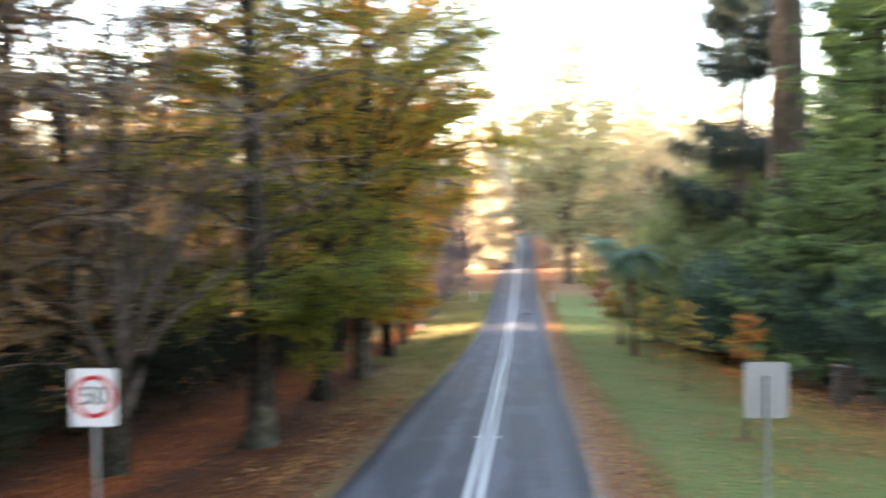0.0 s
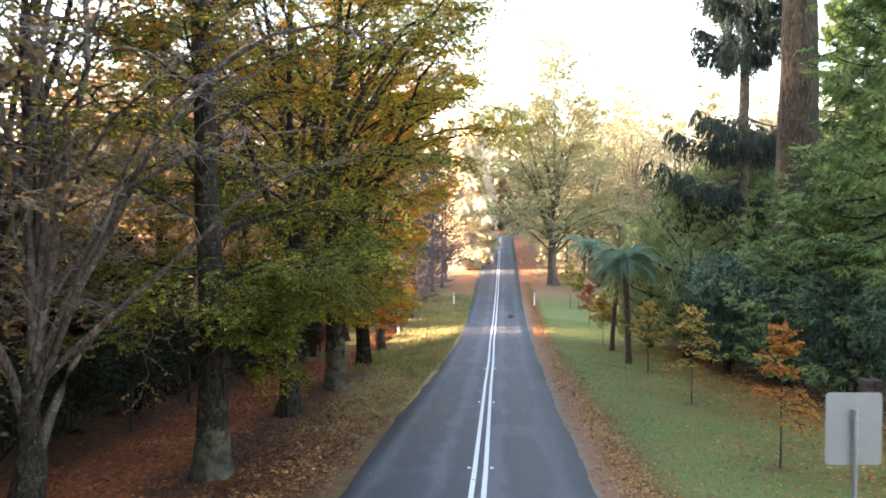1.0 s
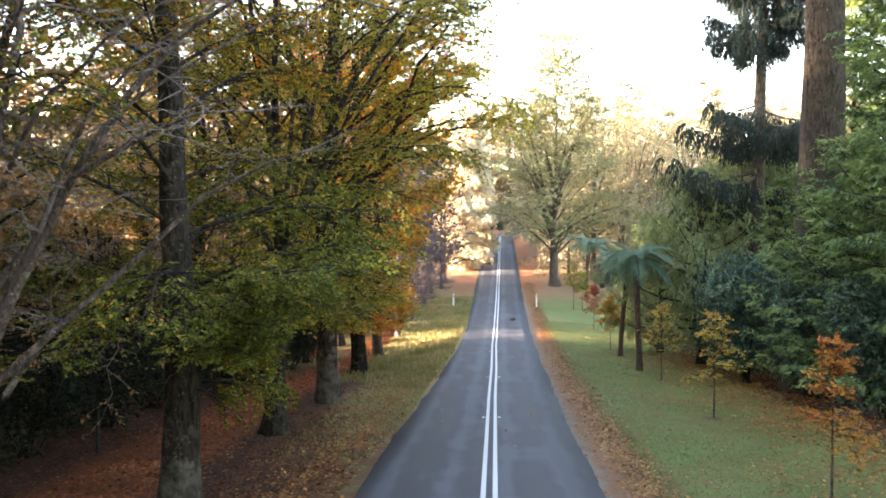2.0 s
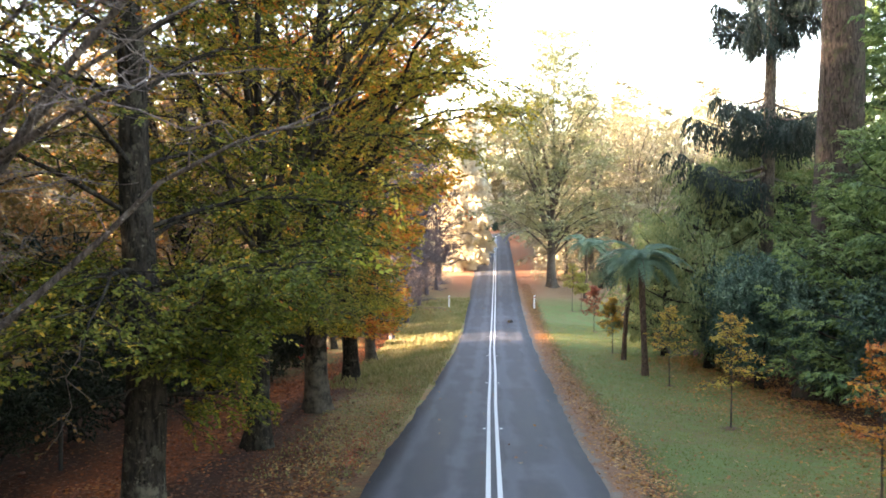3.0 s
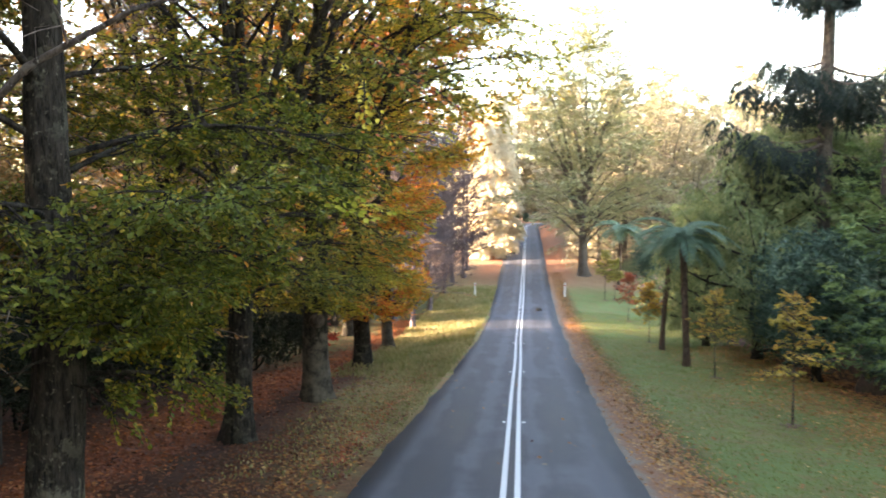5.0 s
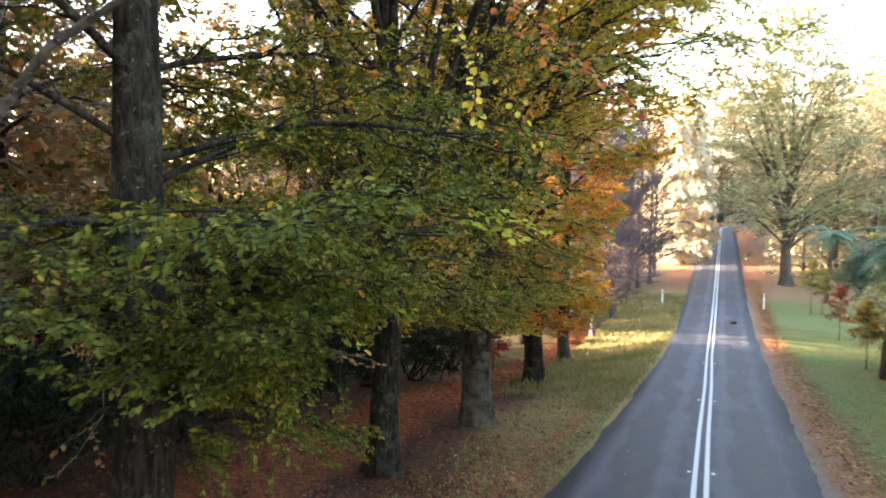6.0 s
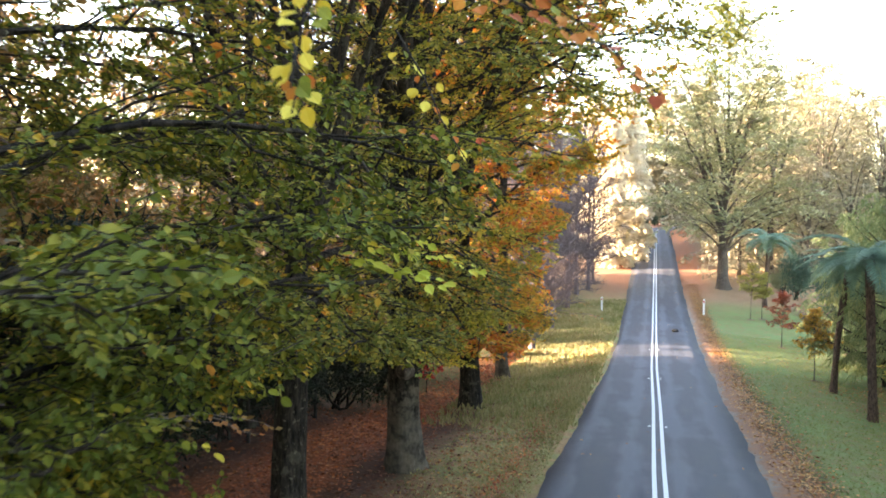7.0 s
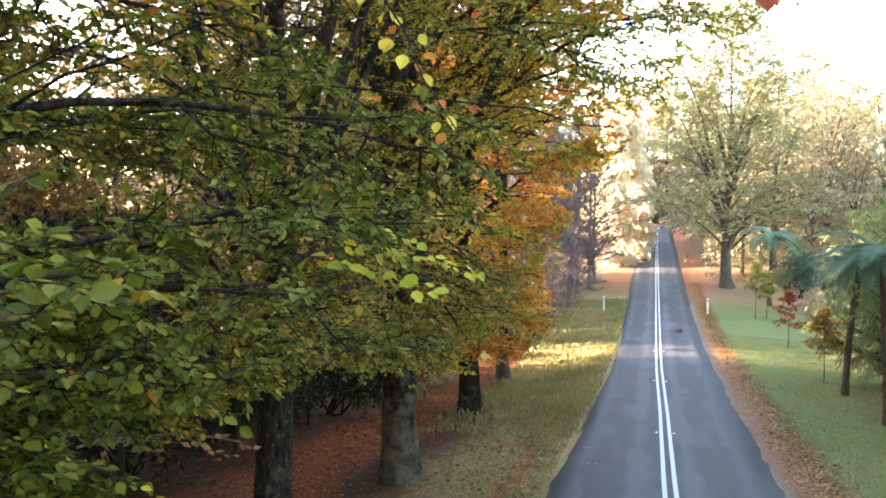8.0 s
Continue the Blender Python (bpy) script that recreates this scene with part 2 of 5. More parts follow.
def ground_z(x, y):
    """Height of the ground; a shallow verge on both sides, a slight bank away from the road."""
    x, y = np.asarray(x, float), np.asarray(y, float)
    d = lateral(x, y)
    z = road_z(y) - 0.05
    left = np.clip((-d - 2.6) / 2.5, 0, 1)
    z = z - left * np.interp(y, (0, 20, 32, 40, 48, 70, 90), (0.2, 0.22, -0.12, 0.2, 0.45, 0.2, 0.0))
    right = np.clip((d - 3.2) / 4, 0, 1)
    z = z - right * np.interp(y, (0, 28, 40, 48, 60, 75, 95), (0.1, 0.16, 0.12, 0.14, 0.4, 0.2, 0.0))
    away = np.clip((np.abs(d) - 2.4) / 3, 0, 1)
    z = z + away * (0.05 * np.sin(x * 0.9 + y * 0.31) * np.sin(y * 0.47 - x * 0.2) + 0.03 * np.sin(x * 2.1) * np.sin(y * 1.7))
    bank = np.clip((x - road_x(y) - 2.5) / 2.6, 0, 1)
    z = z + bank * bank * (3 - 2 * bank) * np.interp(y, (98, 125, 150, 160), (0, 0.8, 1.5, 0))
    return z + np.clip((d - 9) / 25, 0, 1) * 0.8


def ground_at(x, y):
    return float(ground_z(x, y))


# ---------- mesh helpers ----------
def raw_mesh(name, verts, faces, smooth=False):
    """A mesh from an array of vertices and an array of equal-sided faces."""
    verts, faces = np.asarray(verts, np.float32).reshape(-1, 3), np.asarray(faces, np.int32)
    k = faces.shape[1]
    me = bpy.data.meshes.new(name)
    me.vertices.add(len(verts))
    me.vertices.foreach_set("co", verts.ravel())
    me.loops.add(faces.size)
    me.loops.foreach_set("vertex_index", faces.ravel())
    me.polygons.add(len(faces))
    me.polygons.foreach_set("loop_start", np.arange(len(faces), dtype=np.int32) * k)
    me.polygons.foreach_set("use_smooth", np.full(len(faces), smooth))
    me.update(calc_edges=True)
    me.validate()
    return me


def link(name, me, material, parent=None, label="", kind=""):
    ob = new(name, me)
    if material and not me.materials:
        me.materials.append(material)
    ob.parent = parent
    return tagged(ob, label=label, kind=kind)


def part(name, bm, material, parent, label="", smooth=False):
    """Links a bmesh as one mesh object under a thing or part."""
    me = bpy.data.meshes.new(name)
    bm.to_mesh(me)
    bm.free()
    for p in me.polygons:
        p.use_smooth = smooth
    return link(name, me, material, parent, label)


def thing(name, x, y, z, label, category, group="", kind="", rz=0.0):
    ob = new(name)
    ob.empty_display_size = 0.2
    ob.matrix_world = pose(x, y, z, 0, 0, rz)
    return tagged(ob, label, category, group, kind)


def unit(v):
    return v / np.maximum(np.linalg.norm(v, axis=-1, keepdims=True), 1e-9)


def tubes(paths, radii, sides):
    """Vertices and quads of tapered tubes along many polylines: paths (M,K,3), radii (M,K)."""
    M, K, _ = paths.shape
    tan = unit(np.gradient(paths, axis=1))
    ref = np.where(np.abs(tan[..., 2:3]) > 0.9, np.array([1.0, 0, 0]), np.array([0, 0, 1.0]))
    a = unit(np.cross(tan, ref))
    b = np.cross(tan, a)
    ang = np.arange(sides) * 2 * np.pi / sides
    ring = a[:, :, None] * np.cos(ang)[None, None, :, None] + b[:, :, None] * np.sin(ang)[None, None, :, None]
    v = paths[:, :, None] + ring * radii[:, :, None, None]
    i = np.arange(M)[:, None, None] * K * sides
    k = np.arange(K - 1)[None, :, None] * sides
    s = np.arange(sides)[None, None, :]
    s2 = (s + 1) % sides
    f = np.stack([i + k + s, i + k + s2, i + k + sides + s2, i + k + sides + s], -1).reshape(-1, 4)
    return v.reshape(-1, 3), f


def offshoots(rng, par, n, lo, hi, length, angle, K, droop=0.0, wob=0.06, flat=0.35, short=0.5):
    """Side shoots, n on each of the parent polylines (M,K,3)."""
    M, KP, _ = par.shape
    f = np.linspace(lo, hi, n)[None, :] + rng.uniform(-0.5, 0.5, (M, n)) * (hi - lo) / n
    f = np.clip(f, 0.02, 1.0) * (KP - 1)
    i = np.minimum(f.astype(int), KP - 2)
    w = (f - i)[..., None]
    m = np.arange(M)[:, None]
    start = par[m, i] * (1 - w) + par[m, i + 1] * w
    d = unit(par[m, i + 1] - par[m, i])
    side = unit(np.cross(d, np.array([0, 0, 1.0])) + 1e-6) * np.where((np.arange(n) % 2 == 0)[None, :, None], 1, -1)
    up = np.cross(side, d)
    up = up * np.sign(up[..., 2:3] + 1e-9)
    phi = rng.normal(0, flat, (M, n))[..., None]
    a = np.radians(angle + rng.normal(0, 9, (M, n)))[..., None]
    cd = unit(np.cos(a) * d + np.sin(a) * (np.cos(phi) * side + np.sin(phi) * up))
    plen = np.linalg.norm(np.diff(par, axis=1), axis=-1).sum(1)[:, None]
    L = (length * plen if length < 1 else np.full((M, 1), length - 1)) * (1 - short * f / (KP - 1)) * rng.uniform(0.65, 1.25, (M, n))
    s = np.linspace(0, 1, K)[None, None, :, None]
    p = start[:, :, None] + cd[:, :, None] * s * L[:, :, None, None]
    p = p + np.array([0, 0, 1.0]) * (droop * s ** 2) * L[:, :, None, None]
    jig = rng.normal(0, wob, (M, n, K, 3)) * L[:, :, None, None]
    jig[:, :, 0] = 0
    return (p + jig).reshape(M * n, K, 3)


LEAF_FINE = (np.array([(0, 0, 0), (0.27, 0.28, 0.07), (0.29, 0.62, 0.06), (0, 1, -0.05), (-0.29, 0.62, 0.06), (-0.27, 0.28, 0.07)]), np.array([(0, 1, 2, 3), (3, 4, 5, 0)]))
LEAF_KITE = (np.array([(0, 0, 0), (0.34, 0.45, 0.05), (0, 1, 0), (-0.34, 0.45, 0.05)]), np.array([(0, 1, 2, 3)]))
LEAF_PINNA = (np.array([(0, 0, 0), (0.065, 0.35, 0.02), (0, 1, -0.10), (-0.065, 0.35, 0.02)]), np.array([(0, 1, 2, 3)]))
LEAF_LONG = (np.array([(0, 0, 0), (0.16, 0.45, 0.04), (0, 1, -0.06), (-0.16, 0.45, 0.04)]), np.array([(0, 1, 2, 3)]))


def leaf_cloud(pos, axis, normal, size, shape):
    tv, tf = shape
    axis = unit(axis)
    side = unit(np.cross(axis, normal))
    nrm = np.cross(side, axis)
    s = np.asarray(size).reshape(-1, 1, 1)
    v = pos[:, None] + s * (tv[None, :, 0:1] * side[:, None] + tv[None, :, 1:2] * axis[:, None] + tv[None, :, 2:3] * nrm[:, None])
    f = (np.arange(len(pos))[:, None, None] * len(tv) + tf[None]).reshape(-1, tf.shape[1])
    return v.reshape(-1, 3), f


def leaves_on(rng, shoots, n, size, splay=50, flat=0.4, hang=0.0, vary=0.3):
    """Leaves set alternately along shoots, as arrays for leaf_cloud."""
    M, K, _ = shoots.shape
    f = (np.linspace(0.12, 1.0, n)[None] + rng.uniform(-0.3, 0.3, (M, n)) / n).clip(0, 1) * (K - 1)
    i = np.minimum(f.astype(int), K - 2)
    w = (f - i)[..., None]
    m = np.arange(M)[:, None]
    p = shoots[m, i] * (1 - w) + shoots[m, i + 1] * w
    d = unit(shoots[m, i + 1] - shoots[m, i])
    nrm = unit(np.array([0, 0, 1.0]) + rng.normal(0, flat, (M, n, 3)))
    side = unit(np.cross(d, nrm)) * np.where((np.arange(n) % 2 == 0)[None, :, None], 1, -1)
    a = np.radians(rng.normal(splay, 14, (M, n)))[..., None]
    ax = np.cos(a) * d + np.sin(a) * side - np.array([0, 0, hang]) * rng.uniform(0.3, 1.6, (M, n, 1))
    s = size * rng.uniform(1 - vary, 1 + vary, (M, n))
    return p.reshape(-1, 3), ax.reshape(-1, 3), nrm.reshape(-1, 3), s.reshape(-1)


def taper(M, K, r0, r1):
    return np.linspace(1, 0, K)[None] * (np.asarray(r0).reshape(-1, 1) - r1) + r1 + np.zeros((M, 1))


def make_tree(name, seed, base, H, r0, bark, leaf, label, category="tree", group="",
              first=2.0, limbs=26, reach=5.0, rise=(15, 60), bow=0.10, sub=9, sub_len=0.45, twig=7, twig_len=1.7, nleaf=12, size=0.08,
              shape=LEAF_KITE, hang=0.15, droop=-0.10, keep=None, split=True, lean=(0, 0), twig_bark=None, flare=1.5, crown=0.85, flat=0.4, aim=None, wob=0.04, bend=0.03, low=1.0, thick=1.0, fine_twigs=True, leaders=0, fork=3.0, leader_rise=(58, 78), limb_bark=None, sub_r=0.014, twig_r=0.006, extra=(), free=False):
    """A broadleaf tree: tapered trunk, bowed limbs, shoots and leaves."""
    rng = np.random.default_rng(seed)
    root = thing(name, *base, label, category, group)
    K = 14
    s = np.linspace(0, 1, K)
    trunk = np.stack([lean[0] * s + np.cumsum(rng.normal(0, bend, K)) * H / K, lean[1] * s + np.cumsum(rng.normal(0, bend, K)) * H / K, s * H - 0.15], -1)
    trunk[0, :2] = 0
    rad = r0 * (1 - 0.86 * s) * (1 + (flare - 1) * np.exp(-s * H / 0.45))
    fine = np.linspace(0, 1, 40) ** 1.3
    slim = lambda q: np.where(q * H > fork, 1 - 0.4 * np.clip((q * H - fork) / 1.5, 0, 1), 1) if leaders else 1
    rad = rad * slim(s)
    tp = np.stack([np.interp(fine, s, trunk[:, j]) for j in range(3)], -1)
    tr = r0 * (1 - 0.86 * fine) * (1 + (flare - 1) * np.exp(-fine * H / 0.45)) * slim(fine)
    v, f = tubes(tp[None], tr[None], 14)
    ang = np.arctan2(v[:, 1] - np.repeat(tp[:, 1], 14), v[:, 0] - np.repeat(tp[:, 0], 14))
    lump = 1 + 0.16 * np.clip(np.sin(ang * 5 + seed), -0.4, 1) * np.exp(-np.clip(v[:, 2], 0, None) / 0.28) + 0.10 * np.sin(ang * 3 + seed) * np.exp(-v[:, 2] / 1.5) + 0.05 * np.sin(ang * 5 + v[:, 2] * 2) + rng.normal(0, 0.012, len(v))
    cen = np.repeat(tp, 14, 0)
    v = cen + (v - cen) * lump[:, None]
    link("trunk", raw_mesh("trunk", v, f, True), bark, root)
    h = first + (H * 0.97 - first) * np.linspace(0, 1, limbs) ** 1.35 + rng.normal(0, 0.15, limbs)
    u = np.clip((h - first) / (H - first), 0, 1)
    if aim is None:
        az = np.arange(limbs) * 2.4 + rng.normal(0, 0.35, limbs)
    else:
        az = np.radians(aim[0]) + rng.uniform(-1, 1, limbs) * np.radians(aim[1])
    el = np.radians(rise[0] + (rise[1] - rise[0]) * u + rng.normal(0, 7, limbs))
    L = reach * (1 - crown * u ** 1.6) * (low + (1 - low) * np.clip(u / 0.35, 0, 1)) * rng.uniform(0.75, 1.15, limbs)
    if leaders:
        h = np.concatenate([h, fork + rng.uniform(-0.3, 0.25 * H, leaders)])
        az = np.concatenate([az, np.arange(leaders) * 6.283 / leaders + rng.normal(0, 0.4, leaders)])
        el = np.concatenate([el, np.radians(rng.uniform(*leader_rise, leaders))])
        L = np.concatenate([L, (H - h[-leaders:]) * rng.uniform(0.75, 1.0, leaders)])
        limbs += leaders
    bows = np.full(len(h), bow)
    for eh, ea, ee, elen, eb in extra:
        h, az, el, L, bows = np.append(eh, h), np.append(radians(ea), az), np.append(radians(ee), el), np.append(elen, L), np.append(eb, bows)
        limbs += 1
    st = np.stack([np.interp(h, trunk[:, 2], trunk[:, j]) for j in range(3)], -1)
    d = np.stack([np.cos(az) * np.cos(el), np.sin(az) * np.cos(el), np.sin(el)], -1)
    KL = 9
    q = np.linspace(0, 1, KL)[None, :, None]
    lp = st[:, None] + d[:, None] * q * L[:, None, None] + np.array([0, 0, 1.0]) * bows[:, None, None] * (np.sin(q * 3.14) - 0.5 * q ** 2) * L[:, None, None]
    walkn = np.cumsum(rng.normal(0, wob, (limbs, KL, 3)), 1) * L[:, None, None] * 0.4
    if free:
        walkn[:len(extra)] *= 0.4
    lp = lp + walkn * q
    if keep is not None:
        for _ in range(6):
            bad = ~(keep(lp[:, -1] + np.array(base)) & keep(lp[:, 6] + np.array(base)))
            if free:
                bad[:len(extra)] = False
            lp[bad] = st[bad][:, None] + (lp[bad] - st[bad][:, None]) * 0.8
            L = np.where(bad, L * 0.8, L)
    rl = np.clip(np.interp(h, trunk[:, 2], rad) * 0.42, 0.012, 0.16)
    rl = np.minimum(rl, 0.02 + L * 0.011) * thick
    if leaders:
        rl[-leaders:] = r0 * rng.uniform(0.30, 0.48, leaders)
    lr = taper(limbs, KL, rl, 0.008)
    if split:
        for j in range(limbs):
            v, f = tubes(lp[j:j + 1], lr[j:j + 1], 6)
            link("limb", raw_mesh("limb", v, f, True), limb_bark or bark, root)
    else:
        v, f = tubes(lp, lr, 5)
        link("limb_growth", raw_mesh("limb_growth", v, f, True), bark, root, kind="stuff")
    sb = offshoots(rng, lp, sub, 0.18, 1.0, sub_len, 52, 5, droop=droop, wob=0.05)
    tw = offshoots(rng, sb, twig, 0.15, 1.0, twig_len, 45, 4, droop=droop * 1.3, wob=0.06, short=0.4)
    if keep is not None:
        world_off = np.array(base)
        sb = sb[keep(sb[:, -1] + world_off) & keep(sb[:, 2] + world_off)]
        tw = tw[keep(tw[:, -1] + world_off)]
    v1, f1 = tubes(sb[:, ::1 if fine_twigs else 2], taper(len(sb), 5, sub_r, 0.005)[:, ::1 if fine_twigs else 2], 4 if fine_twigs else 3)
    if fine_twigs:
        v2, f2 = tubes(tw, taper(len(tw), 4, twig_r, 0.0025), 3)
        v1, f1 = np.concatenate([v1, v2]), np.concatenate([f1, f2 + len(v1)])
    link("twig_growth", raw_mesh("twig_growth", v1, f1), twig_bark or bark, root, kind="stuff")
    if leaf is not None and nleaf:
        p, ax, nr, sz = leaves_on(rng, np.concatenate([tw]), nleaf, size, hang=hang, flat=flat)
        if keep is not None:
            k = keep(p + np.array(base))
            p, ax, nr, sz = p[k], ax[k], nr[k], sz[k]
        v, f = leaf_cloud(p, ax, nr, sz, shape)
        link("foliage", raw_mesh("foliage", v, f), leaf, root, kind="stuff")
    return root


def make_shrub(name, seed, base, rx, ry, rz, leaf, label, n=7000, size=0.14, category="shrub", group="", shape=LEAF_LONG, lumps=9, stems=7):
    """A rounded evergreen shrub: stems and leaves in whorls on a lumpy surface."""
    rng = np.random.default_rng(seed)
    root = thing(name, *base, label, category, group)
    c = rng.normal(0, 1, (lumps, 3))
    c = unit(c) * np.array([rx, ry, rz * 0.9]) * rng.uniform(0.35, 0.7, (lumps, 1)) + np.array([0, 0, rz])
    c[:, 2] = np.clip(c[:, 2], rz * 0.45, None)
    rr = rng.uniform(0.35, 0.6, lumps) * min(rx, ry, rz) * 1.1
    w = n // 6
    k = rng.integers(0, lumps, w)
    d = unit(rng.normal(0, 1, (w, 3)))
    tip = c[k] + d * rr[k, None] * rng.uniform(0.72, 1.08, (w, 1))
    tip[:, 2] = np.clip(tip[:, 2], 0.05, None)
    out = unit(d + np.array([0, 0, 0.35]))
    j = rng.normal(0, 1, (w, 6, 3))
    ax = unit(out[:, None] * 0.45 + unit(j) * 0.9)
    p = tip[:, None] + rng.normal(0, 0.04, (w, 6, 3))
    nr = unit(out[:, None] + rng.normal(0, 0.35, (w, 6, 3)))
    v, f = leaf_cloud(p.reshape(-1, 3), ax.reshape(-1, 3), nr.reshape(-1, 3), size * rng.uniform(0.7, 1.3, w * 6), shape)
    link("foliage", raw_mesh("foliage", v, f), leaf, root, kind="stuff")
    e = c[rng.integers(0, lumps, stems)]
    q = np.linspace(0, 1, 6)[None, :, None]
    st = np.stack([rng.normal(0, 0.12 * rx, stems), rng.normal(0, 0.12 * ry, stems), np.full(stems, -0.1)], -1)
    pp = st[:, None] * (1 - q) + e[:, None] * q + rng.normal(0, 0.05, (stems, 6, 3))
    v, f = tubes(pp, taper(stems, 6, 0.05, 0.015), 5)
    link("stem_growth", raw_mesh("stem_growth", v, f, True), M_BARK, root, kind="stuff")
    return root


def make_conifer(name, seed, base, H, r0, bark, leaf, label, first=6.0, limbs=40, reach=3.0, fall=-12, sub=9, sub_len=0.35, twig=7, twig_len=1.5,
                 nleaf=7, size=0.22, weep=-0.6, shape=LEAF_LONG, category="conifer", group="", gaps=(), lean=(0, 0), hang=0.6, rmin=0.3, dome=False, az0=()):
    """A conifer: straight trunk, whorled limbs and hanging sprays."""
    rng = np.random.default_rng(seed)
    root = thing(name, *base, label, category, group)
    s = np.linspace(0, 1, 30)
    trunk = np.stack([lean[0] * s, lean[1] * s, s * H - 0.2], -1)
    tr = r0 * (1 - 0.9 * s) * (1 + 0.6 * np.exp(-s * H / 0.8))
    v, f = tubes(trunk[None], tr[None], 16)
    cen = np.repeat(trunk, 16, 0)
    ang = np.tile(np.arange(16) * 2 * np.pi / 16, 30)
    v = cen + (v - cen) * (1 + 0.06 * np.sin(ang * 5 + v[:, 2] * 0.4) + rng.normal(0, 0.02, len(v)))[:, None]
    link("trunk", raw_mesh("trunk", v, f, True), bark, root)
    h = np.linspace(first, H * 0.98, limbs) + rng.normal(0, 0.25, limbs)
    for a, b in gaps:
        h = h[(h < a) | (h > b)]
    limbs = len(h)
    u = np.clip((h - first) / (H - first), 0, 1)
    az = np.arange(limbs) * 2.4 + rng.normal(0, 0.3, limbs)
    az[:len(az0)] = np.radians(az0)
    el = np.radians(fall + 45 * u ** 2 + rng.normal(0, 6, limbs))
    L = reach * ((1 - u ** 2.4) ** 0.6 + 0.05 if dome else np.maximum(1 - u, rmin * (1 - u) + 0.05)) * rng.uniform(0.7, 1.2, limbs)
    st = np.stack([lean[0] * h / H, lean[1] * h / H, h], -1)
    d = np.stack([np.cos(az) * np.cos(el), np.sin(az) * np.cos(el), np.sin(el)], -1)
    q = np.linspace(0, 1, 8)[None, :, None]
    lp = st[:, None] + d[:, None] * q * L[:, None, None] + np.array([0, 0, 1.0]) * (0.12 * q ** 2 - 0.10 * np.sin(q * 3.1)) * L[:, None, None]
    v, f = tubes(lp, taper(limbs, 8, np.clip(L * 0.022, 0.01, 0.09), 0.006), 5)
    link("limb_growth", raw_mesh("limb_growth", v, f, True), bark, root, kind="stuff")
    sb = offshoots(rng, lp, sub, 0.12, 1.0, sub_len, 55, 4, droop=weep * 0.6, wob=0.04, flat=0.25)
    tw = offshoots(rng, sb, twig, 0.1, 1.0, twig_len, 40, 3, droop=weep, wob=0.03, flat=0.3)
    p, ax, nr, sz = leaves_on(rng, np.concatenate([tw]), nleaf, size, splay=28, flat=0.6, hang=hang)
    v, f = leaf_cloud(p, ax, nr, sz, shape)
    link("foliage", raw_mesh("foliage", v, f), leaf, root, kind="stuff")
    return root


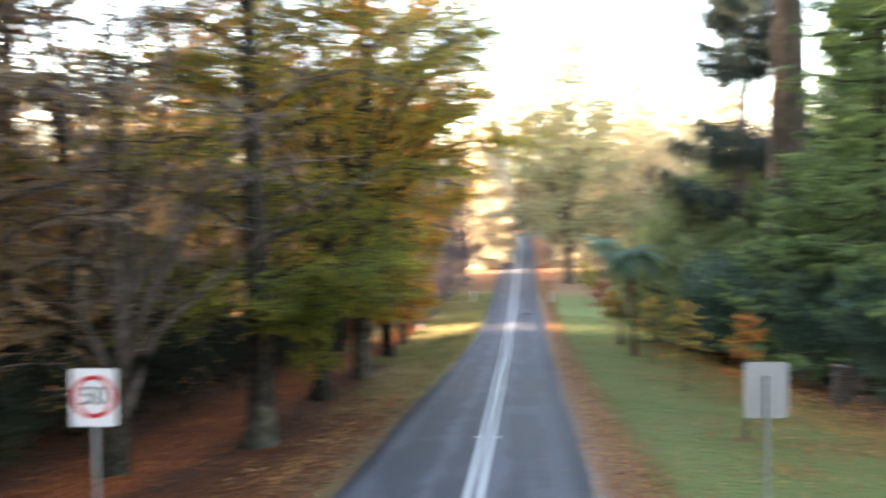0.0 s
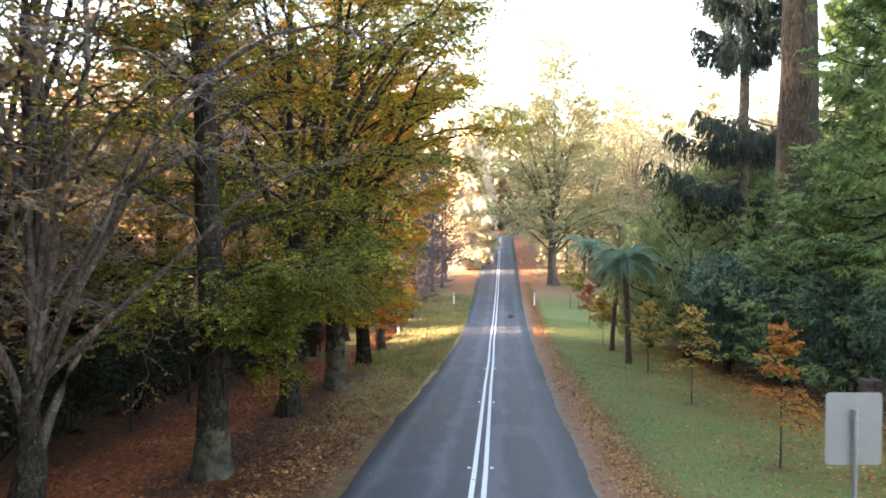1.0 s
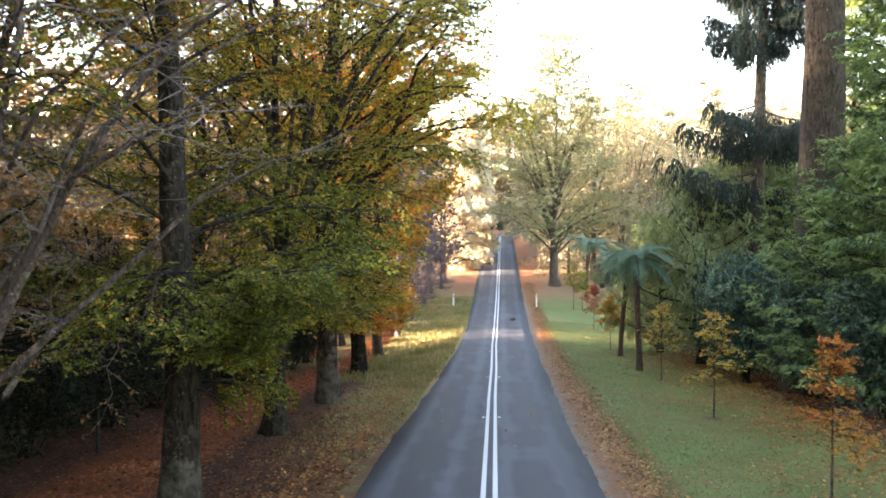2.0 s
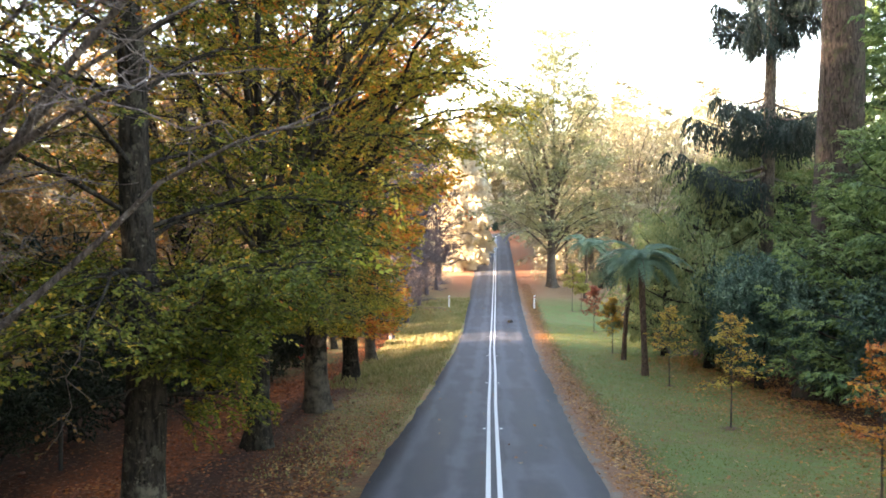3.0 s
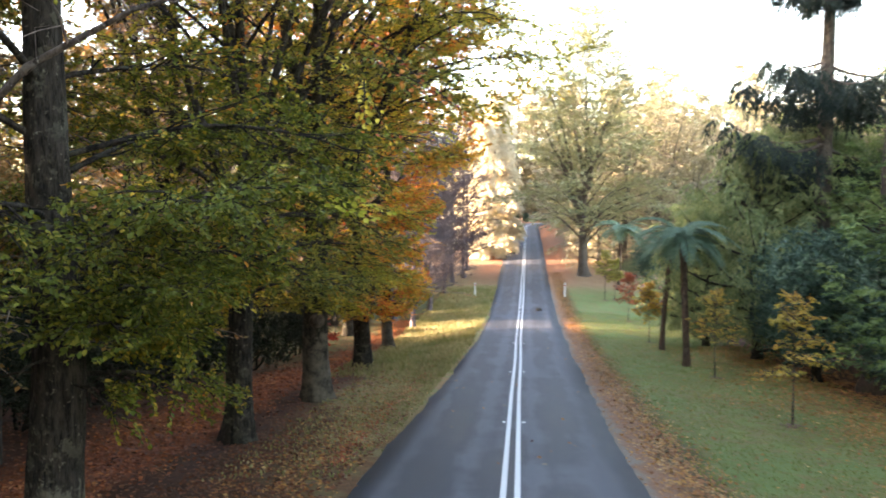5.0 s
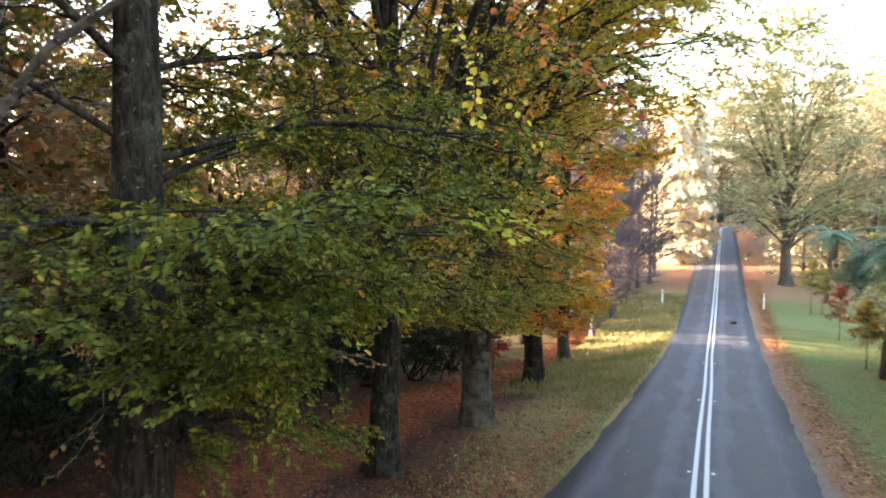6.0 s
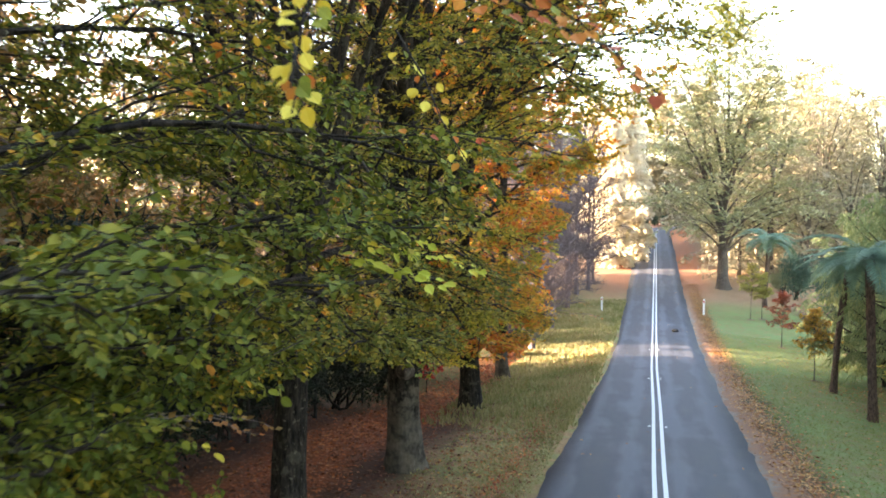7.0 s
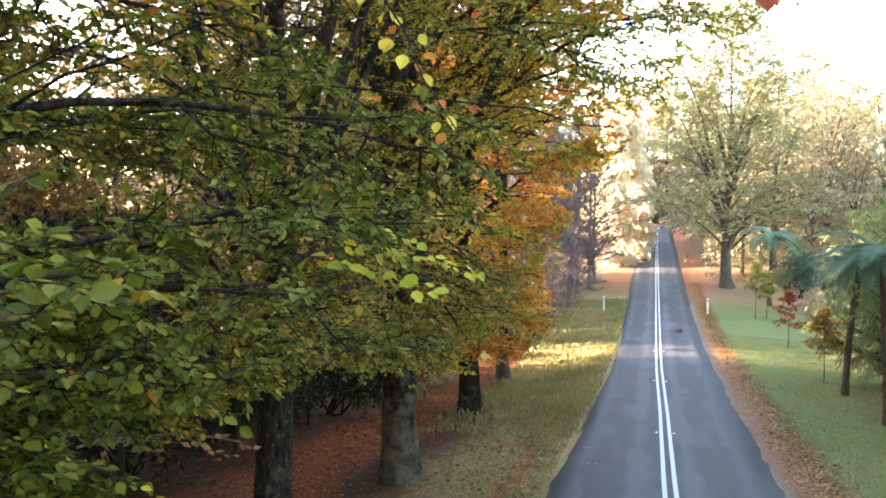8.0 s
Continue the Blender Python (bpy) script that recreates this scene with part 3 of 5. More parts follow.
# ---------- ground ----------
def ground_material():
    m, t, out = mat("ground")
    geo = t.nodes.new("ShaderNodeNewGeometry")
    sep = t.nodes.new("ShaderNodeSeparateXYZ")
    t.links.new(geo.outputs["Position"], sep.inputs[0])
    x, y = sep.outputs[0], sep.outputs[1]
    d = mth(t, "SUBTRACT", x, mth(t, "ADD", mth(t, "MULTIPLY", y, 0.0505), 0.58 - 0.0505 * 19))
    pos = geo.outputs["Position"]
    fine = noise_tex(t, 9.0, 8, 0.75, pos)
    mid = noise_tex(t, 1.3, 5, 0.6, pos)
    big = noise_tex(t, 0.22, 3, 0.5, pos)
    d = mth(t, "ADD", d, mth(t, "MULTIPLY", mth(t, "SUBTRACT", mid, 0.5), 1.3))
    lawn = mixc(t, step(t, mid, 0.35, 0.65), ramp(t, fine, [(0.2, (0.088, 0.118, 0.034)), (0.8, (0.178, 0.206, 0.064))]), ramp(t, fine, [(0.2, (0.100, 0.096, 0.036)), (0.8, (0.190, 0.165, 0.068))]))
    lush = ramp(t, fine, [(0.2, (0.068, 0.106, 0.031)), (0.8, (0.142, 0.184, 0.056))])
    lawn = mixc(t, step(t, big, 0.38, 0.58), lawn, lush)
    fresh = ramp(t, fine, [(0.2, (0.054, 0.102, 0.029)), (0.8, (0.112, 0.166, 0.050))])
    lawn = mixc(t, mth(t, "MULTIPLY", step(t, mth(t, "ADD", y, mth(t, "MULTIPLY", big, 20.0)), 52.0, 68.0), 0.6), lawn, fresh)
    blotch = noise_tex(t, 0.55, 6, 0.7, pos)
    lawn = mixc(t, mth(t, "MULTIPLY", step(t, blotch, 0.47, 0.62), 0.75), lawn, ramp(t, fine, [(0.25, (0.070, 0.088, 0.026)), (0.75, (0.165, 0.152, 0.052))]))
    worn = noise_tex(t, 2.6, 6, 0.75, pos)
    lawn = mixc(t, mth(t, "MULTIPLY", step(t, worn, 0.48, 0.64), 0.7), lawn, ramp(t, fine, [(0.3, (0.10, 0.058, 0.025)), (0.7, (0.21, 0.135, 0.055))]))
    # Litter and soil are set darker to take in deep shade below the trees.
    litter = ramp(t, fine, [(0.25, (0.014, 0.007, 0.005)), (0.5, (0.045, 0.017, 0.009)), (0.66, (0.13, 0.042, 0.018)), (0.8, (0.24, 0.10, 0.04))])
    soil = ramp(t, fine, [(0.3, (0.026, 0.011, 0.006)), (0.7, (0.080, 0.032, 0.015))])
    gravel = ramp(t, noise_tex(t, 38.0, 4, 0.8, pos), [(0.3, (0.12, 0.062, 0.036)), (0.7, (0.30, 0.165, 0.098))])
    # right side: gravel shoulder, leaf strip, lawn, then litter under the shrubs
    grey = ramp(t, noise_tex(t, 55.0, 4, 0.8, pos), [(0.3, (0.10, 0.078, 0.062)), (0.7, (0.28, 0.22, 0.175))])
    rightc = mixc(t, step(t, d, 2.14, 2.34), grey, gravel)
    rightc = mixc(t, step(t, d, 2.60, 2.95), rightc, mixc(t, 0.35, litter, lawn))
    rightc = mixc(t, step(t, d, 3.05, 3.7), rightc, lawn)
    rightc = mixc(t, step(t, d, 8.4, 9.6), rightc, litter)
    # left side: thin worn grass at the edge, brown litter below the trees
    tan_l = ramp(t, fine, [(0.3, (0.16, 0.09, 0.042)), (0.7, (0.36, 0.23, 0.11))])
    drift = ramp(t, fine, [(0.25, (0.06, 0.018, 0.008)), (0.5, (0.17, 0.048, 0.017)), (0.75, (0.36, 0.11, 0.035))])
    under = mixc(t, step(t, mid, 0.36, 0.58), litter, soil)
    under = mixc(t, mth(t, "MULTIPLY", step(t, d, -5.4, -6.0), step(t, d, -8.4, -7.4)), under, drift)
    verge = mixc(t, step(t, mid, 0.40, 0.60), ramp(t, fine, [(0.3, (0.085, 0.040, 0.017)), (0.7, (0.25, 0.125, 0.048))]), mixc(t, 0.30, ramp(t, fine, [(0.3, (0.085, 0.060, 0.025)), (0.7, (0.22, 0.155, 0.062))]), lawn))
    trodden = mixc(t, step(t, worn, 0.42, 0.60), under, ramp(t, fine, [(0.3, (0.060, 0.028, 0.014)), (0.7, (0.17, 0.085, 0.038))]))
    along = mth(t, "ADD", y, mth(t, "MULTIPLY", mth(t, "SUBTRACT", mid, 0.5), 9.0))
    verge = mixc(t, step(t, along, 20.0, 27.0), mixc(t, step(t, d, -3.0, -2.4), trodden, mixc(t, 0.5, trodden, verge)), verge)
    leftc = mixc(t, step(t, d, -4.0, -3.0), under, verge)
    farl = mixc(t, step(t, d, -6.5, -4.5), mixc(t, 0.5, litter, lawn), mixc(t, step(t, mid, 0.42, 0.58), ramp(t, fine, [(0.3, (0.13, 0.14, 0.045)), (0.7, (0.29, 0.265, 0.105))]), tan_l))
    leftc = mixc(t, step(t, mth(t, "ADD", y, mth(t, "MULTIPLY", mth(t, "SUBTRACT", big, 0.5), 16.0)), 22.0, 38.0), leftc, mixc(t, step(t, d, -5.2, -3.9), leftc, farl))
    leftc = mixc(t, step(t, y, 36.0, 44.0), leftc, farl)
    tan = ramp(t, fine, [(0.3, (0.13, 0.075, 0.04)), (0.7, (0.30, 0.19, 0.105))])
    rightc = mixc(t, step(t, y, 72.0, 80.0), rightc, tan)
    leftc = mixc(t, step(t, y, 74.0, 84.0), leftc, tan)
    col = mixc(t, step(t, d, -0.3, 0.3), leftc, rightc)
    # red earth bank up the far hill
    red = ramp(t, fine, [(0.3, (0.20, 0.075, 0.035)), (0.7, (0.36, 0.16, 0.085))])
    near_road = mth(t, "MULTIPLY", step(t, mth(t, "ABSOLUTE", d), 5.0, 3.4), step(t, y, 72.0, 90.0))
    col = mixc(t, near_road, col, red)
    return finish(m, t, out, col, 0.95, 0, fine, 0.5, 0.035, 0.25)


gx = np.unique(np.concatenate([np.linspace(-2500, -60, 14), np.linspace(-60, -14, 24), np.arange(-14, 24, 0.4), np.linspace(24, 70, 24), np.linspace(70, 2500, 14)]))
gy = np.unique(np.concatenate([np.linspace(-400, -20, 12), np.linspace(-20, 8, 15), np.arange(8, 110, 0.5), np.linspace(110, 260, 60), np.linspace(260, 3500, 16)]))
GX, GY = np.meshgrid(gx, gy)
gv = np.stack([GX, GY, ground_z(GX, GY)], -1).reshape(-1, 3)
ni, nj = len(gy), len(gx)
ii, jj = np.meshgrid(np.arange(ni - 1), np.arange(nj - 1), indexing="ij")
gf = np.stack([ii * nj + jj, ii * nj + jj + 1, (ii + 1) * nj + jj + 1, (ii + 1) * nj + jj], -1).reshape(-1, 4)
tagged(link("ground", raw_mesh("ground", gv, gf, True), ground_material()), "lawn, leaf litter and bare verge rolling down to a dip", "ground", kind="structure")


# ---------- road ----------
def asphalt_material():
    m, t, out = mat("asphalt")
    geo = t.nodes.new("ShaderNodeNewGeometry")
    sep = t.nodes.new("ShaderNodeSeparateXYZ")
    pos = geo.outputs["Position"]
    t.links.new(pos, sep.inputs[0])
    x, y = sep.outputs[0], sep.outputs[1]
    d = mth(t, "SUBTRACT", x, mth(t, "ADD", mth(t, "MULTIPLY", y, 0.0505), 0.58 - 0.0505 * 19))
    mp = t.nodes.new("ShaderNodeMapping")
    mp.inputs["Scale"].default_value = (1, 0.12, 1)
    mp.inputs["Rotation"].default_value = (0, 0, 0.05)
    t.links.new(pos, mp.inputs["Vector"])
    streak = noise_tex(t, 1.6, 4, 0.55, mp.outputs[0])
    blot = noise_tex(t, 0.5, 4, 0.6, pos)
    grit = noise_tex(t, 90.0, 3, 0.8, pos)
    ad = mth(t, "ABSOLUTE", d)
    wheel = mth(t, "SUBTRACT", 1.0, mth(t, "ABSOLUTE", mth(t, "MULTIPLY", mth(t, "SUBTRACT", mth(t, "ABSOLUTE", mth(t, "SUBTRACT", ad, 1.05)), 0.55), 3.2)), clamp=True)
    f = mth(t, "ADD", mth(t, "MULTIPLY", streak, 0.5), mth(t, "MULTIPLY", blot, 0.5))
    f = mth(t, "ADD", mth(t, "MULTIPLY", wheel, 0.18), f)
    base = ramp(t, f, [(0.40, (0.009, 0.009, 0.013)), (0.52, (0.025, 0.025, 0.033)), (0.66, (0.105, 0.106, 0.124))])
    col = mixc(t, 0.35, base, ramp(t, grit, [(0.35, (0.010, 0.012, 0.017)), (0.7, (0.075, 0.081, 0.103))]))
    col = mixc(t, mth(t, "MULTIPLY", step(t, mth(t, "ADD", ad, mth(t, "MULTIPLY", streak, 0.5)), 1.45, 2.25), 0.5), col, (0.012, 0.013, 0.017))
    rg = ramp(t, f, [(0.35, (0.62,) * 3), (0.7, (0.80,) * 3)])
    return finish(m, t, out, col, rg, 0, grit, 0.5, 0.006, 0.45)


def paint_material():
    m, t, out = mat("road_paint")
    geo = t.nodes.new("ShaderNodeNewGeometry")
    n = noise_tex(t, 22.0, 6, 0.75, geo.outputs["Position"])
    n2 = noise_tex(t, 2.0, 3, 0.6, geo.outputs["Position"])
    col = mixc(t, step(t, mth(t, "ADD", n, mth(t, "MULTIPLY", n2, 0.4)), 0.88, 0.98), (0.56, 0.57, 0.57), (0.14, 0.14, 0.145))
    return finish(m, t, out, col, 0.6, 0, n, 0.2, 0.004)


road_y = np.concatenate([np.arange(-60, 8, 4.0), np.arange(8, 150, 0.5), np.arange(150, 215, 1.0), np.arange(215, 300, 5.0)])


def strip(offsets, lift, wobble=0.0, seed=1, shift=False):
    """A ribbon along the road: offsets across it, lift above its camber."""
    rng = np.random.default_rng(seed)
    y = road_y
    cx = road_x(y) + (np.interp(y, (10, 19, 26, 32, 40, 49), (0.26, 0.23, 0.17, 0.12, 0.10, 0.02)) if shift else 0)
    dx, dy = np.gradient(cx), np.gradient(y)
    L = np.hypot(dx, dy)
    nx, ny = dy / L, -dx / L
    v = []
    for o, lf in zip(offsets, lift):
        ww = np.zeros(len(y))
        if wobble and abs(o) > ROAD_W / 2 - 0.12:
            w1 = np.convolve(rng.normal(0, 1, len(y) + 8), np.ones(9) / 3, "valid")
            ww = wobble * (w1 + rng.normal(0, 0.5, len(y))) * np.sign(o)
        if o < -1.9:
            ww = ww + np.interp(y, (8, 14, 19, 26, 36, 46, 56, 66, 80, 95), (0.25, 0.20, 0.14, 0.05, 0.22, 0.34, 0.40, 0.2, 0.1, 0.0))
        px, py = cx + nx * (o + ww), y + ny * (o + ww)
        v.append(np.stack([px, py, road_z(py) + 0.03 - 0.03 * (o / (ROAD_W / 2)) ** 2 + lf], -1))
    v = np.stack(v, 1)
    n, k = v.shape[:2]
    a, b = np.meshgrid(np.arange(n - 1), np.arange(k - 1), indexing="ij")
    f = np.stack([a * k + b, a * k + b + 1, (a + 1) * k + b + 1, (a + 1) * k + b], -1).reshape(-1, 4)
    return v.reshape(-1, 3), f


h = ROAD_W / 2
rv, rf = strip((-h - 0.06, -h, -h * 0.75, -h * 0.5, -h * 0.25, 0, h * 0.25, h * 0.5, h * 0.75, h, h + 0.06), (-0.09, 0, 0, 0, 0, 0, 0, 0, 0, 0, -0.09), 0.035)
tagged(link("road", raw_mesh("road", rv, rf, True), asphalt_material()), "two-lane grey asphalt road worn in the wheel tracks", "road", kind="structure")
M_PAINT = paint_material()
for off in (-0.098, 0.098):
    lv, lf = strip((off - 0.042, off + 0.042), (0.005, 0.005), shift=True)
    tagged(link("road_marking", raw_mesh("road_marking", lv, lf, True), M_PAINT), "worn white centre line painted on the asphalt", "road marking", "double centre line", "structure")


def lane_marker(x, y):
    """A small domed stud beside the centre line."""
    bm = bmesh.new()
    bmesh.ops.create_cube(bm, size=1)
    bmesh.ops.scale(bm, vec=(0.07, 0.07, 0.02), verts=bm.verts)
    for v in bm.verts:
        if v.co.z > 0:
            v.co.x, v.co.y = v.co.x * 0.7, v.co.y * 0.6
    bmesh.ops.bevel(bm, geom=bm.edges[:], offset=0.004, segments=1, affect="EDGES")
    me = bpy.data.meshes.new("road_stud")
    bm.to_mesh(me)
    bm.free()
    ob = link("road_stud", me, M_STUD)
    ob.location = (x, y, float(road_z(y)) + 0.038)
    tagged(ob, "small white reflective stud on the asphalt beside the centre line", "road stud", "studs along the centre line")


M_STUD = plain("stud_plastic", (0.72, 0.72, 0.68), 0.4)
for my in (19.1, 28.1, 37.1, 46.1, 55.1):
    mx = float(road_x(my)) + float(np.interp(my, (10, 19, 26, 32, 40, 49), (0.26, 0.23, 0.17, 0.12, 0.10, 0.02)))
    for side in (-0.205, 0.205):
        lane_marker(mx + side, my)


def clod(x, y):
    """A lump of fallen debris on the road."""
    rng = random.Random(4)
    bm = bmesh.new()
    bmesh.ops.create_icosphere(bm, subdivisions=2, radius=0.16)
    for v in bm.verts:
        v.co *= rng.uniform(0.82, 1.15)
        v.co.z = max(v.co.z * 0.85 + 0.07, 0.0)
        v.co.x *= 1.15
    me = bpy.data.meshes.new("debris")
    bm.to_mesh(me)
    bm.free()
    ob = link("debris", me, plain("dark_debris", (0.030, 0.027, 0.024), 0.8, 0, 0.4, 12.0))
    ob.location = (x, y, float(road_z(y)) + 0.02)
    tagged(ob, "small dark lump of debris lying on the asphalt", "debris")


clod(3.86, 62.2)


# ---------- signs and posts ----------
def rounded_plate(w, hgt, r, thick):
    bm = bmesh.new()
    pts = []
    for cx, cz, a0 in ((w / 2 - r, hgt / 2 - r, 0), (-w / 2 + r, hgt / 2 - r, 90), (-w / 2 + r, -hgt / 2 + r, 180), (w / 2 - r, -hgt / 2 + r, 270)):
        for k in range(5):
            a = radians(a0 + k * 22.5)
            pts.append((cx + r * math.cos(a), cz + r * math.sin(a)))
    front = [bm.verts.new((x, -thick / 2, z)) for x, z in pts]
    back = [bm.verts.new((x, thick / 2, z)) for x, z in pts]
    bm.faces.new(front)
    bm.faces.new(back[::-1])
    n = len(pts)
    for i in range(n):
        bm.faces.new((front[i], front[(i + 1) % n], back[(i + 1) % n], back[i])[::-1])
    bmesh.ops.recalc_face_normals(bm, faces=bm.faces)
    return bm


def pipe(r, z0, z1, x=0.0, y=0.0, sides=14):
    bm = bmesh.new()
    bmesh.ops.create_cone(bm, cap_ends=True, segments=sides, radius1=r, radius2=r, depth=z1 - z0)
    bmesh.ops.bevel(bm, geom=[e for e in bm.edges if abs(e.verts[0].co.z - e.verts[1].co.z) < 1e-5], offset=r * 0.15, segments=1, affect="EDGES")
    bmesh.ops.translate(bm, vec=(x, y, (z0 + z1) / 2), verts=bm.verts)
    return bm


def ring(r0, r1, y0, y1, n=48):
    bm = bmesh.new()
    rows = []
    for r, y in ((r0, y0), (r1, y0), (r1, y1), (r0, y1)):
        rows.append([bm.verts.new((r * math.cos(2 * math.pi * k / n), y, r * math.sin(2 * math.pi * k / n))) for k in range(n)])
    for a in range(4):
        for k in range(n):
            bm.faces.new((rows[a][k], rows[a][(k + 1) % n], rows[(a + 1) % 4][(k + 1) % n], rows[(a + 1) % 4][k]))
    bmesh.ops.recalc_face_normals(bm, faces=bm.faces)
    return bm


def bracket(parent, z, back):
    bm = bmesh.new()
    bmesh.ops.create_cube(bm, size=1)
    bmesh.ops.scale(bm, vec=(0.12, 0.012, 0.035), verts=bm.verts)
    bmesh.ops.translate(bm, vec=(0, back, z), verts=bm.verts)
    bmesh.ops.bevel(bm, geom=bm.edges[:], offset=0.003, segments=1, affect="EDGES")
    part("bracket", bm, M_STEEL, parent)


def speed_sign():
    x, y, zc = -4.385, 12.1, 2.525
    g = ground_at(x, y)
    s = thing("speed_sign", x, y, g, "white 50 speed sign with red ring on a steel post", "road sign", rz=1.0)
    bm = rounded_plate(0.60, 0.77, 0.045, 0.006)
    bmesh.ops.translate(bm, vec=(0, 0, zc - g), verts=bm.verts)
    face = part("plate", bm, M_SIGN_WHITE, s)
    bm = ring(0.228, 0.286, -0.0075, -0.0035)
    bmesh.ops.translate(bm, vec=(0, 0, zc - g + 0.01), verts=bm.verts)
    part("ring", bm, M_SIGN_RED, s, "red painted ring")
    cu = bpy.data.curves.new("numerals", "FONT")
    cu.body, cu.size, cu.align_x, cu.align_y, cu.extrude, cu.offset = "50", 0.345, "CENTER", "CENTER", 0.0015, 0.002
    tmp = new("numerals_text", cu)
    dg = bpy.context.evaluated_depsgraph_get()
    me = bpy.data.meshes.new_from_object(tmp.evaluated_get(dg))
    bpy.data.objects.remove(tmp)
    num = link("numerals", me, M_SIGN_BLACK, s, "black numerals 50")
    num.location, num.rotation_euler = (0, -0.006, zc - g + 0.012), (radians(90), 0, 0)
    part("post", pipe(0.030, -0.3, zc - g + 0.10, 0.0, 0.036), M_STEEL, s, "galvanised steel post")
    for dz in (-0.24, 0.06):
        bracket(s, zc - g + dz, 0.007)


def sign_back():
    x, y, zc = 4.61, 12.98, 2.48
    g = ground_at(x, y)
    s = thing("road_sign", x, y, g, "dull grey aluminium back of a road sign on a steel post", "road sign", rz=1.5)
    bm = rounded_plate(0.60, 0.77, 0.045, 0.006)
    bmesh.ops.translate(bm, vec=(0, 0, zc - g), verts=bm.verts)
    part("plate", bm, M_ALU, s)
    part("post", pipe(0.030, -0.3, zc - g + 0.20, 0.0, -0.036), M_STEEL, s, "galvanised steel post")
    bm = pipe(0.034, zc - g + 0.195, zc - g + 0.215, 0, -0.036)
    part("cap", bm, M_STEEL, s)
    for dz in (-0.24, 0.10):
        bracket(s, zc - g + dz, -0.007)


speed_sign()
sign_back()


def guide_post(x, y, hgt=1.0):
    s = thing("guide_post", x, y, ground_at(x, y), "white roadside guide post with a red reflector", "guide post", "guide posts by the road")
    bm = bmesh.new()
    bmesh.ops.create_cube(bm, size=1)
    bmesh.ops.scale(bm, vec=(0.12, 0.035, hgt + 0.2), verts=bm.verts)
    bmesh.ops.translate(bm, vec=(0, 0, hgt / 2 - 0.1), verts=bm.verts)
    for v in bm.verts:
        if v.co.z > hgt * 0.9 and v.co.x < 0:
            v.co.z -= 0.03
    bmesh.ops.bevel(bm, geom=bm.edges[:], offset=0.008, segments=1, affect="EDGES")
    part("post", bm, M_POST, s)
    bm = bmesh.new()
    bmesh.ops.create_cube(bm, size=1)
    bmesh.ops.scale(bm, vec=(0.07, 0.006, 0.10), verts=bm.verts)
    bmesh.ops.translate(bm, vec=(0, -0.0215, hgt * 0.82), verts=bm.verts)
    part("reflector", bm, M_REFLECT, s, "small red reflector")


guide_post(-0.12, 70.7)
guide_post(6.20, 70.4)


def stone_pillar(x, y):
    s = thing("stone_pillar", x, y, ground_at(x, y), "low pillar of stacked dark stones at the shrub edge", "pillar")
    rng = random.Random(8)
    z = -0.05
    while z < 1.1:
        hgt = rng.uniform(0.07, 0.12)
        for k in (-1, 1):
            bm = bmesh.new()
            bmesh.ops.create_cube(bm, size=1)
            bmesh.ops.scale(bm, vec=(0.22 + rng.uniform(-0.02, 0.02), 0.42 + rng.uniform(-0.03, 0.03), hgt - 0.008), verts=bm.verts)
            bmesh.ops.bevel(bm, geom=bm.edges[:], offset=0.012, segments=1, affect="EDGES")
            bmesh.ops.translate(bm, vec=(k * 0.115 + rng.uniform(-0.015, 0.015), rng.uniform(-0.015, 0.015), z + hgt / 2), verts=bm.verts)
            part("stone", bm, M_STONE, s)
        z += hgt


stone_pillar(10.9, 25.7)


def wire_fence():
    posts = [(-7.3 + 0.022 * (y - 30), float(y)) for y in range(20, 66, 4)]
    s = thing("wire_fence", posts[0][0], posts[0][1], ground_at(*posts[0]), "old wire fence with dark weathered posts", "fence")
    o = s.location
    tops = []
    for k, (x, y) in enumerate(posts):
        g = ground_at(x, y)
        bm = pipe(0.045, g - 0.3 - o.z, g + 1.15 - o.z, x - o.x, y - o.y, 8)
        part("post", bm, M_FENCE, s)
        tops.append(np.array((x - o.x, y - o.y, g - o.z)))
    for hgt in (0.35, 0.7, 1.05):
        path = np.array([t + (0.05, 0, hgt) for t in tops])
        v, f = tubes(path[None], np.full((1, len(path)), 0.004), 4)
        link("wire", raw_mesh("wire", v, f), M_FENCE, s)


wire_fence()


# ---------- trees along the left of the road ----------
def off_road(p):
    """True where shoots may grow: clear of the airspace over the lane, less so higher up."""
    x, y, z = p[:, 0], p[:, 1], p[:, 2]
    up = z - road_z(y)
    lim = np.where(y < 23.5, np.clip(-1.85 + 1.15 * (z - 3.2), -2.6, 0.7), -2.2 + 0.05 * (y - 20) + 0.62 * (up - 2.5))
    lim = lim + np.where(y > 23.5, np.clip(0.4 * (up - 5), 0, 2.5), 0)
    lim = np.where(y > 35, np.minimum(lim, np.where(y > 43, -1.95, -1.25) + 0.75 * np.clip(up - 5.0, 0, None)), lim)
    lane = (x > -0.8) & (y < 17.6) & (z < 6.3)
    return (x < lim) & ~lane & (z > ground_z(x, y) + 0.3)


def first_beech(p):
    return off_road(p) & ~((p[:, 0] < -3.5) & (p[:, 2] < 2.5) & (p[:, 1] > 16.8)) & ~((p[:, 1] < 19.2) & (p[:, 2] < 2.5)) & ~((p[:, 1] < 16.8) & (p[:, 2] < 3.1))


def behind_sign(p):
    return off_road(p) & (p[:, 1] < 17.3) & (p[:, 2] > 4.3 + 0.34 * np.clip(p[:, 0] + 4.2, 0, None) - 1.1 * (p[:, 0] < -4.4))


def above_path(p):
    """Clear of the ground below the crowns, which falls away northwards."""
    return off_road(p) & ((p[:, 2] > 2.35 - 0.13 * (p[:, 1] - 24)) | (p[:, 0] < -5.2))


